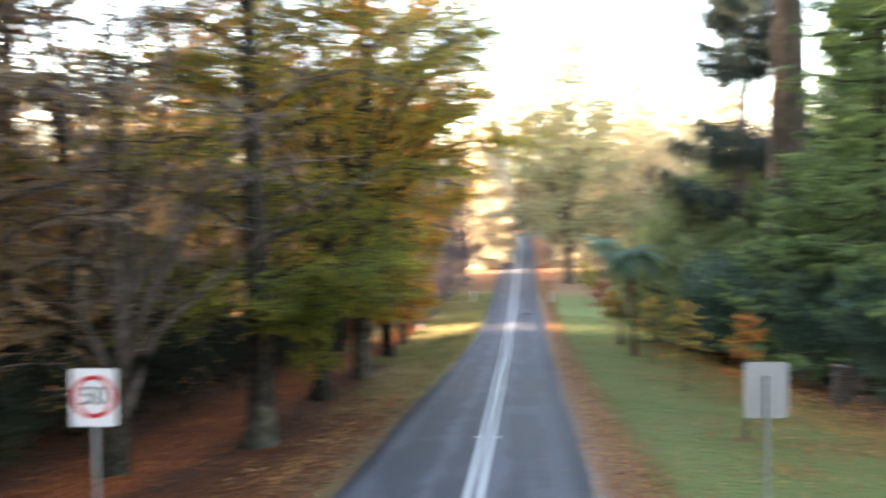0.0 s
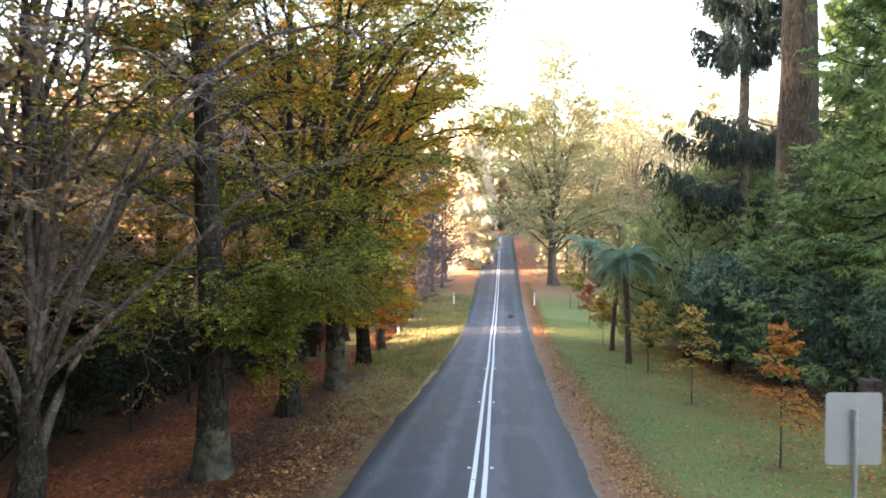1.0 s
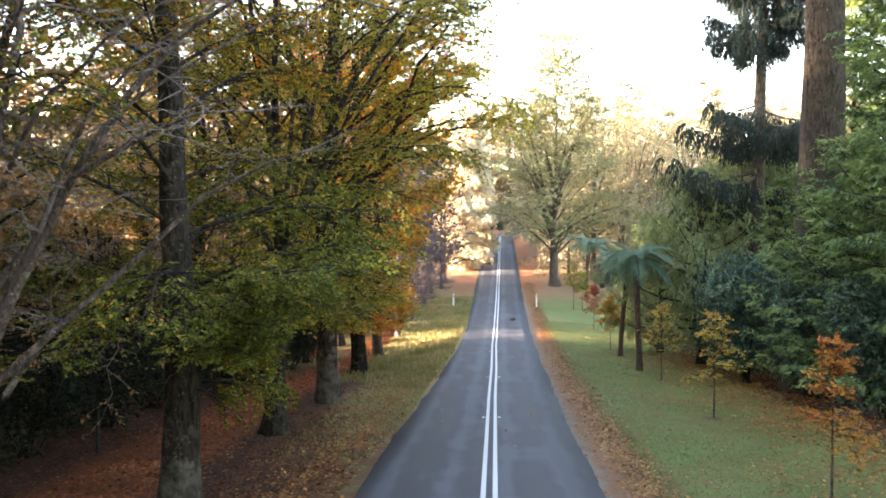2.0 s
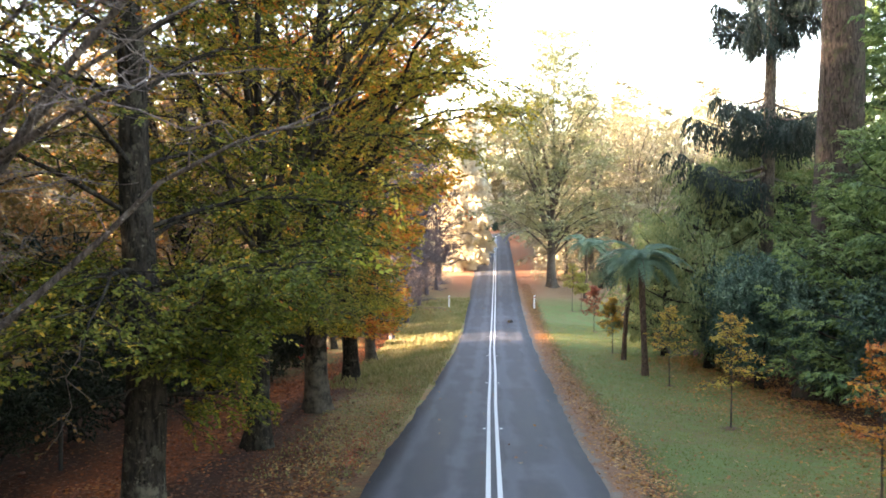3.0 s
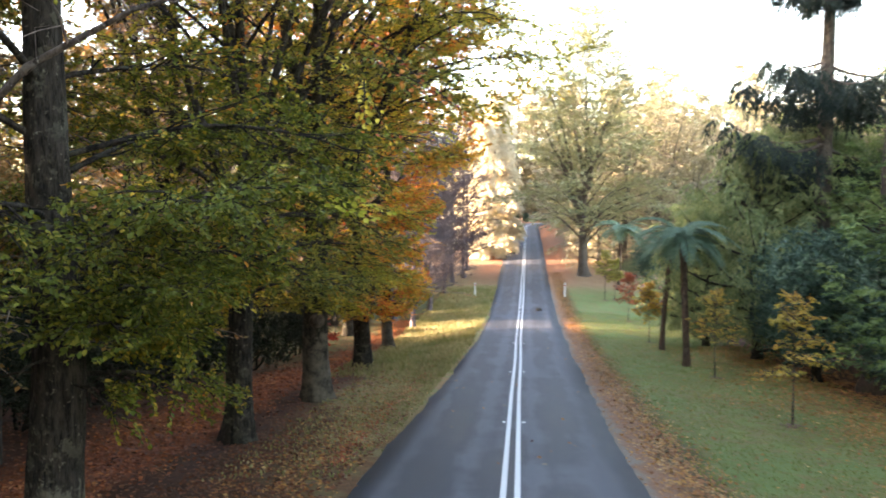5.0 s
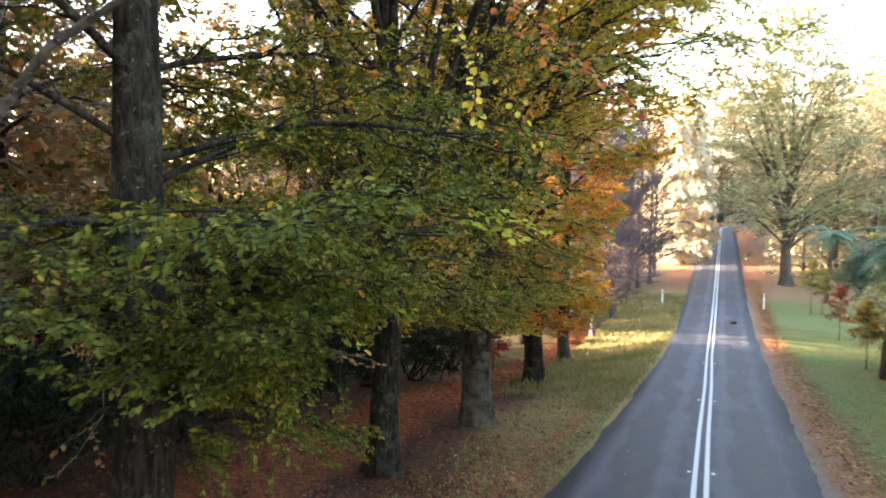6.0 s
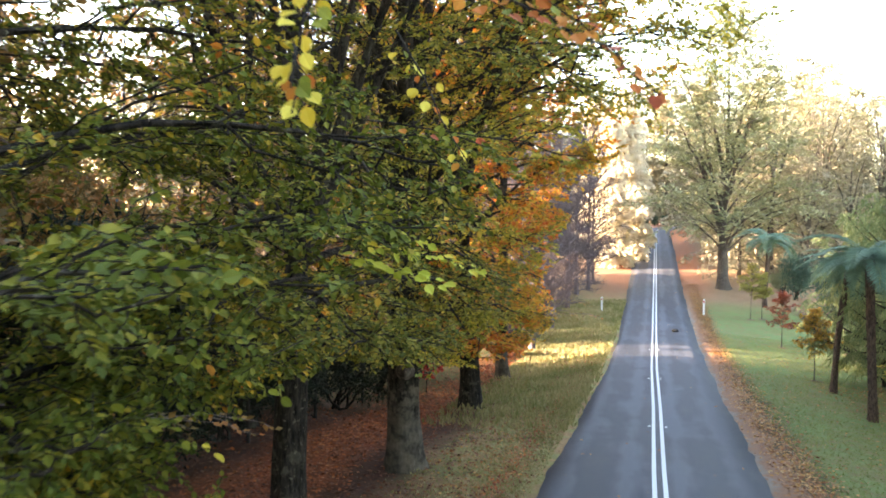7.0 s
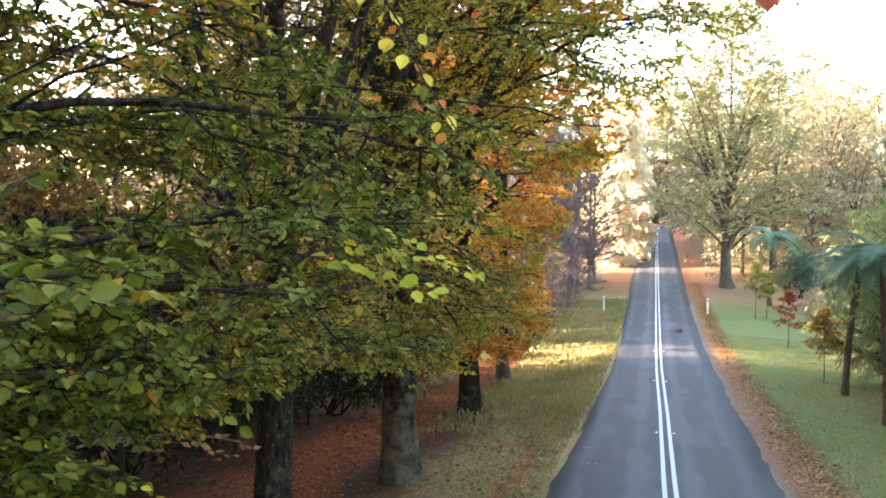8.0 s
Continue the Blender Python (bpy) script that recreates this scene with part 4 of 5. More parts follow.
def above_bank(p):
    return off_road(p) & (p[:, 2] > ground_z(p[:, 0], p[:, 1]) + 1.7)


def at(x, y, dz=0.0):
    return (x, y, ground_at(x, y) + dz)


ROW = "beeches along the road"
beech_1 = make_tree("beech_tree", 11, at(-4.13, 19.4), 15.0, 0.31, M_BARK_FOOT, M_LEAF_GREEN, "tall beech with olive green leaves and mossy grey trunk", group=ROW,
          first=2.0, thick=0.65, limbs=42, reach=5.2, rise=(-4, 62), bow=0.08, sub=15, sub_len=0.40, twig=9, twig_len=1.55, nleaf=18, limb_bark=M_BARK, twig_bark=M_BARK, size=0.065, shape=LEAF_FINE, keep=first_beech, bend=0.05, low=0.75, lean=(-0.5, 0.2),
          extra=((2.9, -20, 8, 4.0, 0.05), (2.5, 6, 4, 3.4, 0.05), (3.6, -34, 8, 4.4, 0.05), (3.5, 14, 8, 4.2, 0.05), (2.6, 38, 2, 2.8, 0.05), (3.0, 54, 5, 3.0, 0.05), (2.5, 20, 0, 2.6, 0.05), (3.2, 28, 4, 3.2, 0.05), (2.9, 72, 3, 2.8, 0.05)))
make_tree("beech_tree", 12, at(-4.1, 26.2), 15.0, 0.26, M_BARK, M_LEAF_OLIVE, "beech with olive green leaves beside the road", group=ROW,
          first=3.0, limbs=38, reach=6.0, crown=0.6, rise=(2, 60), sub=13, sub_len=0.42, twig=9, twig_len=1.6, nleaf=15, size=0.076, keep=above_path, low=0.7, leaders=7, fork=3.4, limb_bark=M_BARK_STEM)
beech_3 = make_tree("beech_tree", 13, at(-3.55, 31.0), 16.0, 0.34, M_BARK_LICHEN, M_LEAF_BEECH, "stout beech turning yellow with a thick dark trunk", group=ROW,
          first=2.3, limbs=36, reach=7.0, crown=0.6, rise=(-2, 56), sub=13, sub_len=0.42, twig=9, twig_len=1.62, nleaf=15, size=0.082, flare=1.25, keep=above_path, low=0.6, leaders=7, fork=3.2, limb_bark=M_BARK_STEM, twig_bark=M_BARK, extra=((5.0, -8, 36, 6.5, 0.12), (6.4, 22, 40, 6.0, 0.1), (7.6, -20, 44, 5.5, 0.1), (6.0, 5, 46, 7.0, 0.1), (7.0, -14, 50, 6.4, 0.1), (8.2, 12, 46, 6.0, 0.1), (8.8, -4, 36, 5.6, 0.1), (9.8, 2, 34, 5.0, 0.1), (7.0, 34, 40, 6.0, 0.1), (5.6, -32, 38, 6.4, 0.1), (10.6, -25, 36, 4.8, 0.1), (10.2, 28, 36, 4.8, 0.1)))
bm = bmesh.new()
bmesh.ops.create_cone(bm, cap_ends=True, segments=12, radius1=0.20, radius2=0.105, depth=0.26, matrix=look((0.09, -0.36, 2.02), (-0.05, 0.3, 1.72)))
bmesh.ops.bevel(bm, geom=[e for e in bm.edges if len(e.link_faces) == 2 and max(len(f.verts) for f in e.link_faces) > 4], offset=0.02, segments=2, affect="EDGES")
part("branch_stub", bm, M_LIMB_PALE, beech_3, "pale sawn stub of a lost limb", True)
make_tree("beech_tree", 14, at(-3.7, 39.8), 16.0, 0.31, M_BARK, M_LEAF_ORANGE, "beech with orange and gold leaves, dark trunk", group=ROW,
          first=2.2, limbs=32, reach=6.6, crown=0.65, rise=(-2, 58), sub=12, sub_len=0.42, twig=9, twig_len=1.7, nleaf=16, size=0.125, flare=1.3, keep=above_bank, low=0.55, leaders=4, fork=3.2, extra=((5.0, -12, 34, 7.0, 0.12), (6.2, 15, 38, 6.8, 0.1), (7.2, -28, 42, 6.4, 0.1), (8.2, 0, 44, 5.6, 0.1), (9.2, -12, 38, 5.6, 0.1), (9.8, 14, 36, 5.4, 0.1), (10.8, -4, 34, 5.0, 0.1), (8.6, 32, 40, 5.6, 0.1)))
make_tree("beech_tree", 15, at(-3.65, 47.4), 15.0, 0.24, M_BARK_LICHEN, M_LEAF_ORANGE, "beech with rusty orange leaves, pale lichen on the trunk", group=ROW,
          first=2.6, limbs=30, reach=5.0, rise=(5, 62), sub=10, sub_len=0.42, twig=8, twig_len=1.75, nleaf=14, size=0.14, keep=above_bank, low=0.5, limb_bark=M_BARK, twig_bark=M_BARK)

# bare, many-limbed tree behind the speed sign
make_tree("bare_tree", 21, at(-6.2, 16.6), 12.0, 0.22, M_BARK, None, "leafless grey tree with many stems and long arching limbs",
          first=3.2, limbs=22, reach=5.6, rise=(40, 66), bow=0.10, sub=11, sub_len=0.30, twig=7, twig_len=1.6, keep=behind_sign, wob=0.14, bend=0.06, twig_bark=M_TWIG, limb_bark=M_LIMB_PALE, sub_r=0.012, twig_r=0.005, crown=0.3, thick=1.1, leaders=7, fork=1.0, leader_rise=(62, 82),
          extra=((1.8, -2, 49, 8.2, 0.28), (1.9, 3, 41, 6.8, 0.04), (1.4, -24, 50, 6.4, 0.22), (3.0, 8, 44, 6.6, 0.12), (2.2, -12, 52, 6.0, 0.08), (3.4, -34, 40, 5.6, 0.12)), free=True)

# grey, leafless trees past the beeches
bare = []
for k, (bx, by, hh) in enumerate(((-3.3, 56.0, 9.5), (-2.9, 63.5, 11.0), (-2.4, 72.0, 11.5), (-2.1, 80.0, 12.0), (-2.8, 84.5, 12.5), (-4.8, 60.0, 12.0), (-4.8, 68.0, 12.0), (-4.6, 76.0, 13.0), (-4.2, 84.0, 13.0), (-1.3, 83.0, 12.0), (-1.1, 88.0, 12.5))):
    if k < 2:
        bare.append(make_tree("leafless_tree", 31 + k, at(bx, by), hh, 0.13, M_TWIG_DARK, None, "leafless grey tree with dense fine twigs", group="leafless trees by the road",
                              first=1.2, limbs=36, reach=2.8, rise=(25, 70), sub=9, sub_len=0.5, twig=7, twig_len=1.7, nleaf=0, split=False, crown=0.5, droop=0.15, sub_r=0.024, twig_r=0.011))
    else:
        copy_thing(bare[k % 2], pose(*at(bx, by), 0, 0, 70 * k) @ Matrix.Scale(1.12, 4))

# weeping trees past them, sun glare put into their leaf colour
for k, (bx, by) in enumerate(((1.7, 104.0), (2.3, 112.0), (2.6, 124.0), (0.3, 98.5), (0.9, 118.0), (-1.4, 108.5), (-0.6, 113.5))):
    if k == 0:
        lit = make_tree("weeping_tree", 41, at(bx, by), 17.0, 0.22, M_BARK_PALE, M_LEAF_SUN_WHITENED, "weeping tree with low sun whitened into its leaf colour", group="sunlit trees",
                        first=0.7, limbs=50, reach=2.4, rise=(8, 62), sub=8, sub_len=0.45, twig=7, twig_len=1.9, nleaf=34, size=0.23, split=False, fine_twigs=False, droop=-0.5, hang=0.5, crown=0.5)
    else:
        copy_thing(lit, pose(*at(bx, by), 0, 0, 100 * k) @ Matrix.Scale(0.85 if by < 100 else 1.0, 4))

# ---------- wood on the left, deepened with added trees that block the low sun ---
wood = make_tree("woodland_tree", 51, at(-9.6, 22.0), 17.0, 0.24, M_BARK, M_LEAF_WOOD, "woodland tree with thinning olive and yellow leaves", group="wood",
                 first=2.0, limbs=28, reach=4.8, rise=(5, 68), sub=8, sub_len=0.45, twig=7, twig_len=1.8, nleaf=8, size=0.10, split=False, twig_bark=M_TWIG, twig_r=0.012, leaders=4, fork=2.5)
wood2 = make_tree("woodland_tree", 52, at(-8.5, 14.5), 16.0, 0.22, M_BARK, M_LEAF_WOOD, "woodland tree with sparse brown leaves", group="wood",
                  first=3.0, limbs=26, reach=4.2, rise=(20, 72), sub=8, sub_len=0.45, twig=7, twig_len=1.8, nleaf=6, size=0.10, split=False, twig_bark=M_TWIG, twig_r=0.012, leaders=4, fork=2.0)
wood3 = make_tree("woodland_tree", 53, at(-14.0, 27.0), 24.0, 0.26, M_BARK, M_LEAF_WOOD, "added woodland tree with olive leaves that blocks low sun", group="wood",
                  first=1.5, limbs=26, reach=4.8, rise=(5, 65), crown=0.4, sub=5, sub_len=0.5, twig=5, twig_len=2.1, nleaf=6, size=0.42, split=False, fine_twigs=False)
# Coarse tree, set where it stays unseen, to block sun and sky.
blocker_tree = make_tree("woodland_tree", 54, at(-30.0, -6.0), 24.0, 0.26, M_BARK, M_LEAF_WOOD, "unseen added tree that blocks sun and sky light", group="wood",
                  first=1.5, limbs=26, reach=4.8, rise=(5, 65), crown=0.4, sub=3, sub_len=0.5, twig=4, twig_len=2.3, nleaf=6, size=0.62, split=False, fine_twigs=False)
rngw = random.Random(5)


def in_sun_gap(bx, by):
    """The strip left free of sun blockers, so low sun reaches verge and weeping trees."""
    foot = by - 0.21 * (bx + 2.5)
    return bx < -9 and (46.5 < foot < 57 or 97 < foot < 112)



def grown(bx, by, full):
    """Scaled low to the north-west for open sky, full blocking height round it."""
    return rngw.uniform(0.50, 0.58) if 0.62 < (0.4 - bx) / max(by - 13, 0.1) < 0.84 else full


# The last four are added so their crowns keep sun off road and lawn.
for k, (bx, by) in enumerate(((-10.0, 18.0), (-8.2, 34.0), (-12.0, 15.0), (-9.0, 36.0), (-15.5, 22.0), (-9.5, 43.0), (-13.0, 9.0), (-7.9, 50.5), (-6.4, 53.5), (-7.8, 57.0), (-6.6, 60.5))):
    copy_thing((wood, wood2)[k % 2 if k < 8 else 0], pose(*at(bx, by), 0, 0, rngw.uniform(0, 360)))
# Rows added to keep the low sun off the road; the deep ones are unseen.
for gx_ in range(6):
    for gy_ in range(13):
        bx, by = -16.0 - 7.0 * gx_ + rngw.uniform(-2, 2), -46.0 + 6.5 * gy_ + rngw.uniform(-2, 2)
        if in_sun_gap(bx, by) or by > 36 + 0.2 * (bx + 10) + 2:
            continue
        tall = by < 29 + 0.21 * (bx + 16) + 2.5
        copy_thing(blocker_tree if bx < -34 or by < 4 else wood3, pose(*at(bx, by), 0, 0, rngw.uniform(0, 360)) @ Matrix.Scale(grown(bx, by, 1.0 if tall else 0.78), 4))
# Added trees that close the wood to the sun outside the free strips.
for bx, by in ((-11, 46), (-17, 56), (-26, 52), (-14, 110.5), (-24, 106), (-34, 104), (-13, 63), (-20, 45), (-21, 62), (-27, 43), (-31, 59), (-11, 68), (-12, 75), (-12, 82), (-16, 65), (-17, 72), (-18, 79), (-24, 67), (-25, 76), (-32, 67), (-33, 75),
               (-9, 116), (-12, 122), (-17, 111), (-20, 118), (-22, 126), (-28, 110), (-30, 118), (-36, 108), (-38, 117), (-16, 132), (-28, 134), (-8.5, 66), (-8.5, 73), (-9, 80), (-10, 160), (-16, 152), (-18, 165), (-26, 158), (-14, 174), (-24, 172), (-34, 165), (-34, 150), (-8, 146), (-14, 142), (-24, 144), (-8, -4), (-9, 3), (-8.5, -12), (-7, -20), (-8, -30)):
    if in_sun_gap(bx, by):
        continue
    copy_thing(wood3, pose(*at(bx, by), 0, 0, rngw.uniform(0, 360)) @ Matrix.Scale(grown(bx, by, rngw.uniform(0.74, 0.88) if by > 30 else 1.0), 4))
# Rows added far left as sun blockers, hidden by the nearer wood.
for bx in (-44, -51, -58, -65):
    for by in (38, 45, 73, 80) + tuple(range(112, 176, 7)):
        copy_thing(blocker_tree, pose(*at(bx + rngw.uniform(-2, 2), by + 0.21 * (bx + 14) + rngw.uniform(-2, 2)), 0, 0, rngw.uniform(0, 360)) @ Matrix.Scale(rngw.uniform(0.8, 0.95), 4))
# Taller unseen rows, added to shade the crowns across the road.
for bx in (-67, -74):
    for by in (8, 14, 20, 26, 32, 50, 56, 62, 68):
        if in_sun_gap(bx, by):
            continue
        copy_thing(blocker_tree, pose(*at(bx + rngw.uniform(-2, 2), by + rngw.uniform(-1.5, 1.5)), 0, 0, rngw.uniform(0, 360)) @ Matrix.Scale(1.3, 4))
# More added sun blockers, set by where streaks of light fell.
for bx, by in ((-30, 52), (-36, 55), (-22, 50), (-33, 50), (-14, 44), (-33, 41), (-38, 40), (-44, 40), (-22, 7.6), (-27, 6.4), (-18, 8.6), (-14, 87), (-24, 84.5), (-34, 82.5), (-19, 85.5), (-5, 176), (-2, 171), (-6, 182), (1, 186), (-12, 183), (-20, 180), (-28, 178), (-36, 176), (-44, 174), (-16, 190), (-26, 187)):
    if in_sun_gap(bx, by):
        continue
    copy_thing(wood3, pose(*at(bx, by), 0, 0, rngw.uniform(0, 360)) @ Matrix.Scale(grown(bx, by, rngw.uniform(0.7, 0.85)), 4))
# One added tree in the free strip, to dapple the sun on the verge.
copy_thing(wood3, pose(*at(-40.0, 44.0), 0, 0, 40) @ Matrix.Scale(0.8, 4))
# Unseen trees to the right and behind, added to hold back sky light.
for bx, by in ((15.5, 5), (15, -2), (16, -10), (15, -18), (16, -26), (4.5, -40), (9.5, -42), (14.5, -38), (3.5, -56), (-7, -44), (9, -58), (-10, -58), (-3, -74), (19, -30), (19, -48)):
    copy_thing(blocker_tree, pose(*at(bx, by), 0, 0, rngw.uniform(0, 360)) @ Matrix.Scale(rngw.uniform(0.8, 1.0), 4))

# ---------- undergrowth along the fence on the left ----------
# Shrubs whose darkness comes from the shade put into M_LEAF_HEDGE.
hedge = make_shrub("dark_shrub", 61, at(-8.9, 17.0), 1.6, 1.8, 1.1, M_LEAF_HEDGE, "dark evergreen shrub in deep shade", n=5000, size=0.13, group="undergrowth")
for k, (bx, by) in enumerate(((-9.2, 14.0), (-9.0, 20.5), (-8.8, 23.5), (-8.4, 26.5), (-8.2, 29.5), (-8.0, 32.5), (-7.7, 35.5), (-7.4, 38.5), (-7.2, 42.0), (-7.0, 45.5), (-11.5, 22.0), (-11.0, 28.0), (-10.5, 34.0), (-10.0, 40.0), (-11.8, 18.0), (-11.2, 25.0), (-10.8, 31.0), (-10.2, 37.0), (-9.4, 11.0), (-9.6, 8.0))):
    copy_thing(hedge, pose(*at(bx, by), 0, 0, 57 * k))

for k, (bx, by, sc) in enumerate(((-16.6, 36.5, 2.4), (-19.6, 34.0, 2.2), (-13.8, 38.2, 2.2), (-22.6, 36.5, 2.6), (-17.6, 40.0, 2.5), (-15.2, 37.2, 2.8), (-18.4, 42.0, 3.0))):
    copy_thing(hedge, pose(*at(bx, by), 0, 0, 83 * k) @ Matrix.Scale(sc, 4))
thicket = make_shrub("woodland_thicket", 62, at(-17.0, 36.0), 2.6, 2.2, 4.6, M_LEAF_WOOD, "tall thicket of olive and brown leaves", n=6500, size=0.2, group="undergrowth")
for k, (bx, by, sc) in enumerate(((-20.5, 37.5, 1.4), (-23.5, 35.6, 1.35), (-18.6, 39.0, 1.45), (-14.8, 34.6, 0.95), (-21.6, 33.2, 1.2), (-26.0, 37.0, 1.5), (-16.2, 31.5, 0.9), (-18.8, 35.4, 1.35), (-15.6, 38.6, 1.2), (-28.5, 35.0, 1.4))):
    copy_thing(thicket, pose(*at(bx, by), 0, 0, 61 * k) @ Matrix.Scale(sc, 4))

# ---------- right: saplings on the lawn ----------
def mulch(parent, seed):
    bm = bmesh.new()
    rng = random.Random(seed)
    rows = []
    for r, z in ((0.0, 0.04), (0.18, 0.035), (0.32, 0.0)):
        rows.append([bm.verts.new((r * math.cos(a * 0.4488) * rng.uniform(0.85, 1.15), r * math.sin(a * 0.4488) * rng.uniform(0.85, 1.15), z - 0.01)) for a in range(14)])
    for a in range(2):
        for k in range(14):
            bm.faces.new((rows[a][k], rows[a + 1][k], rows[a + 1][(k + 1) % 14], rows[a][(k + 1) % 14]))
    bmesh.ops.remove_doubles(bm, verts=bm.verts, dist=0.002)
    part("mulch", bm, M_MULCH, parent, "ring of brown mulch", True)


M_MULCH = plain("brown_mulch", (0.13, 0.075, 0.04), 0.95, 0, 0.5, 30.0)
M_LEAF_SAP1 = leaf_mat("red_orange_sapling_leaves", [(0.0, (0.46, 0.30, 0.04)), (0.4, (0.50, 0.22, 0.04)), (1.0, (0.42, 0.09, 0.04))], zone=1.2, patch=0.6)
M_LEAF_SAP2 = leaf_mat("yellow_green_sapling_leaves", [(0.0, (0.286, 0.286, 0.065)), (0.5, (0.572, 0.416, 0.078)), (1.0, (0.624, 0.273, 0.065))], zone=1.2, patch=0.6)
M_LEAF_SAP3 = leaf_mat("golden_sapling_leaves", [(0.0, (0.340, 0.281, 0.054)), (0.5, (0.476, 0.289, 0.045)), (1.0, (0.459, 0.170, 0.041))], zone=1.2, patch=0.5)
M_LEAF_SAP4 = leaf_mat("rusty_sapling_leaves", [(0.0, (0.252, 0.105, 0.040)), (0.5, (0.252, 0.070, 0.036)), (1.0, (0.182, 0.042, 0.032))], zone=1.2, patch=0.5)
M_LEAF_SAP5 = leaf_mat("lime_sapling_leaves", [(0.0, (0.18, 0.20, 0.05)), (0.5, (0.30, 0.28, 0.07)), (1.0, (0.44, 0.34, 0.09))], zone=1.2, patch=0.5)
SAPS = ((6.5, 20.0, 2.75, 0.55, M_LEAF_SAP1, "young tree with red and yellow leaves"), (7.37, 29.4, 2.85, 0.78, M_LEAF_SAP2, "young tree with yellow-green and russet leaves"),
        (7.92, 37.8, 2.7, 0.85, M_LEAF_SAP2, "young tree with yellow leaves and an orange bough"), (7.98, 48.9, 2.6, 0.72, M_LEAF_SAP3, "young tree with golden orange leaves"),
        (8.92, 60.1, 2.7, 0.80, M_LEAF_SAP4, "young tree with rusty red leaves"), (8.95, 70.0, 3.2, 1.0, M_LEAF_SAP5, "young tree with lime green and yellow leaves"), (9.7, 70.6, 2.8, 0.6, M_LEAF_SAP5, "slim young tree with lime green leaves"))
for k, (bx, by, hh, wide, lm, lab) in enumerate(SAPS):
    s = make_tree("sapling", 70 + k, at(bx, by), hh, 0.024, M_BARK_GREY, lm, lab + " in the lawn", "young tree", "saplings on the lawn",
                  first=hh * 0.44, limbs=20, reach=wide, rise=(12, 66), sub=5, sub_len=0.45, twig=4, twig_len=1.2, nleaf=7, size=0.058 if k < 3 else 0.10, split=False, flare=1.2, crown=0.7, shape=LEAF_FINE if k < 2 else LEAF_KITE, bend=0.02)
    mulch(s, k)


# ---------- tree ferns ----------
def frond_mesh(length, n, seed):
    rng = np.random.default_rng(seed)
    s = np.linspace(0, 1, 12)
    rach = np.stack([length * (s - 0.12 * s ** 2), np.zeros(12), length * (0.34 * s - 0.85 * s ** 2.2)], -1)
    f = np.linspace(0.10, 0.99, n)
    p = np.stack([np.interp(f, s, rach[:, j]) for j in range(3)], -1)
    d = unit(np.stack([np.interp(f, s, np.gradient(rach[:, j])) for j in range(3)], -1))
    w = 0.36 * np.sin(np.clip(f * 1.08, 0, 1) * math.pi) ** 0.7 * length / 2 + 0.03
    pos, ax, nr, sz = [], [], [], []
    for sgn in (1, -1):
        side = np.array([0, sgn, 0.0]) + d * 0.45 + np.array([0, 0, -0.28])
        pos.append(p)
        ax.append(unit(side + rng.normal(0, 0.06, p.shape)))
        nr.append(unit(np.cross(d, np.array([0, 1.0, 0])) * -1 + rng.normal(0, 0.2, p.shape)))
        sz.append(w * rng.uniform(0.85, 1.1, n))
    v, fc = leaf_cloud(np.concatenate(pos), np.concatenate(ax), np.concatenate(nr), np.concatenate(sz), LEAF_PINNA)
    rv, rfc = tubes(rach[None], np.linspace(0.018, 0.004, 12)[None], 4)
    return raw_mesh("frond", np.concatenate([v, rv]), np.concatenate([fc, rfc + len(v)]))


FRONDS = [frond_mesh(2.2, 54, 1), frond_mesh(2.5, 60, 2), frond_mesh(1.9, 48, 3)]


def tree_fern(x, y, hgt, lean, seed, scale=1.0):
    rng = random.Random(seed)
    s = thing("tree_fern", x, y, ground_at(x, y), "tree fern with dark fibrous trunk and arching green fronds", "tree fern", "tree ferns on the lawn")
    K = 26
    q = np.linspace(0, 1, K)
    path = np.stack([lean * q ** 1.5, 0.1 * np.sin(q * 3), q * hgt - 0.1], -1)
    rr = (0.11 + 0.06 * np.exp(-q * 8) + 0.02 * q) * scale
    v, f = tubes(path[None], rr[None], 12)
    rn = np.random.default_rng(seed)
    cen = np.repeat(path, 12, 0)
    v = cen + (v - cen) * (1 + rn.normal(0, 0.07, len(v)))[:, None]
    link("trunk", raw_mesh("trunk", v, f, True), M_BARK_FERN, s)
    for k in range(22):
        ob = link("frond", FRONDS[k % 3], M_FERN, s)
        up = 38 - 55 * (k / 22) + rng.uniform(-6, 6)
        ob.matrix_local = pose(*path[-1], 0, 0, k * 137.5 + rng.uniform(-12, 12)) @ pose(0, 0, 0, rng.uniform(-12, 12), -up, 0) @ Matrix.Scale(scale * rng.uniform(0.85, 1.1), 4)


tree_fern(7.74, 40.8, 4.7, -0.2, 1)
tree_fern(7.89, 45.74, 4.4, 0.4, 2, 0.85)
tree_fern(10.8, 76.0, 4.6, 0.2, 3, 1.15)

# ---------- right: conifers and big shrubs ----------
make_conifer("redwood", 81, at(12.6, 35.0), 34.0, 0.92, M_BARK_RED, M_CYPRESS, "massive redwood trunk with reddish furrowed bark", first=19.0, limbs=26, reach=5.0, sub=7, twig=5, nleaf=5, size=0.4, weep=-0.4)
make_conifer("spruce", 82, at(13.1, 43.0), 30.0, 0.36, M_BARK_GREY, M_NEEDLE, "tall spruce with drooping dark boughs and scaly trunk", first=7.5, az0=(185, 150, 20, 215), limbs=120, reach=3.7, fall=-8, sub=19, sub_len=0.26, twig=9, twig_len=1.5, nleaf=10, size=0.17, weep=-1.4, gaps=((8.6, 10.0), (11.4, 13.8)), lean=(0.5, 0), hang=1.5, rmin=0.8)
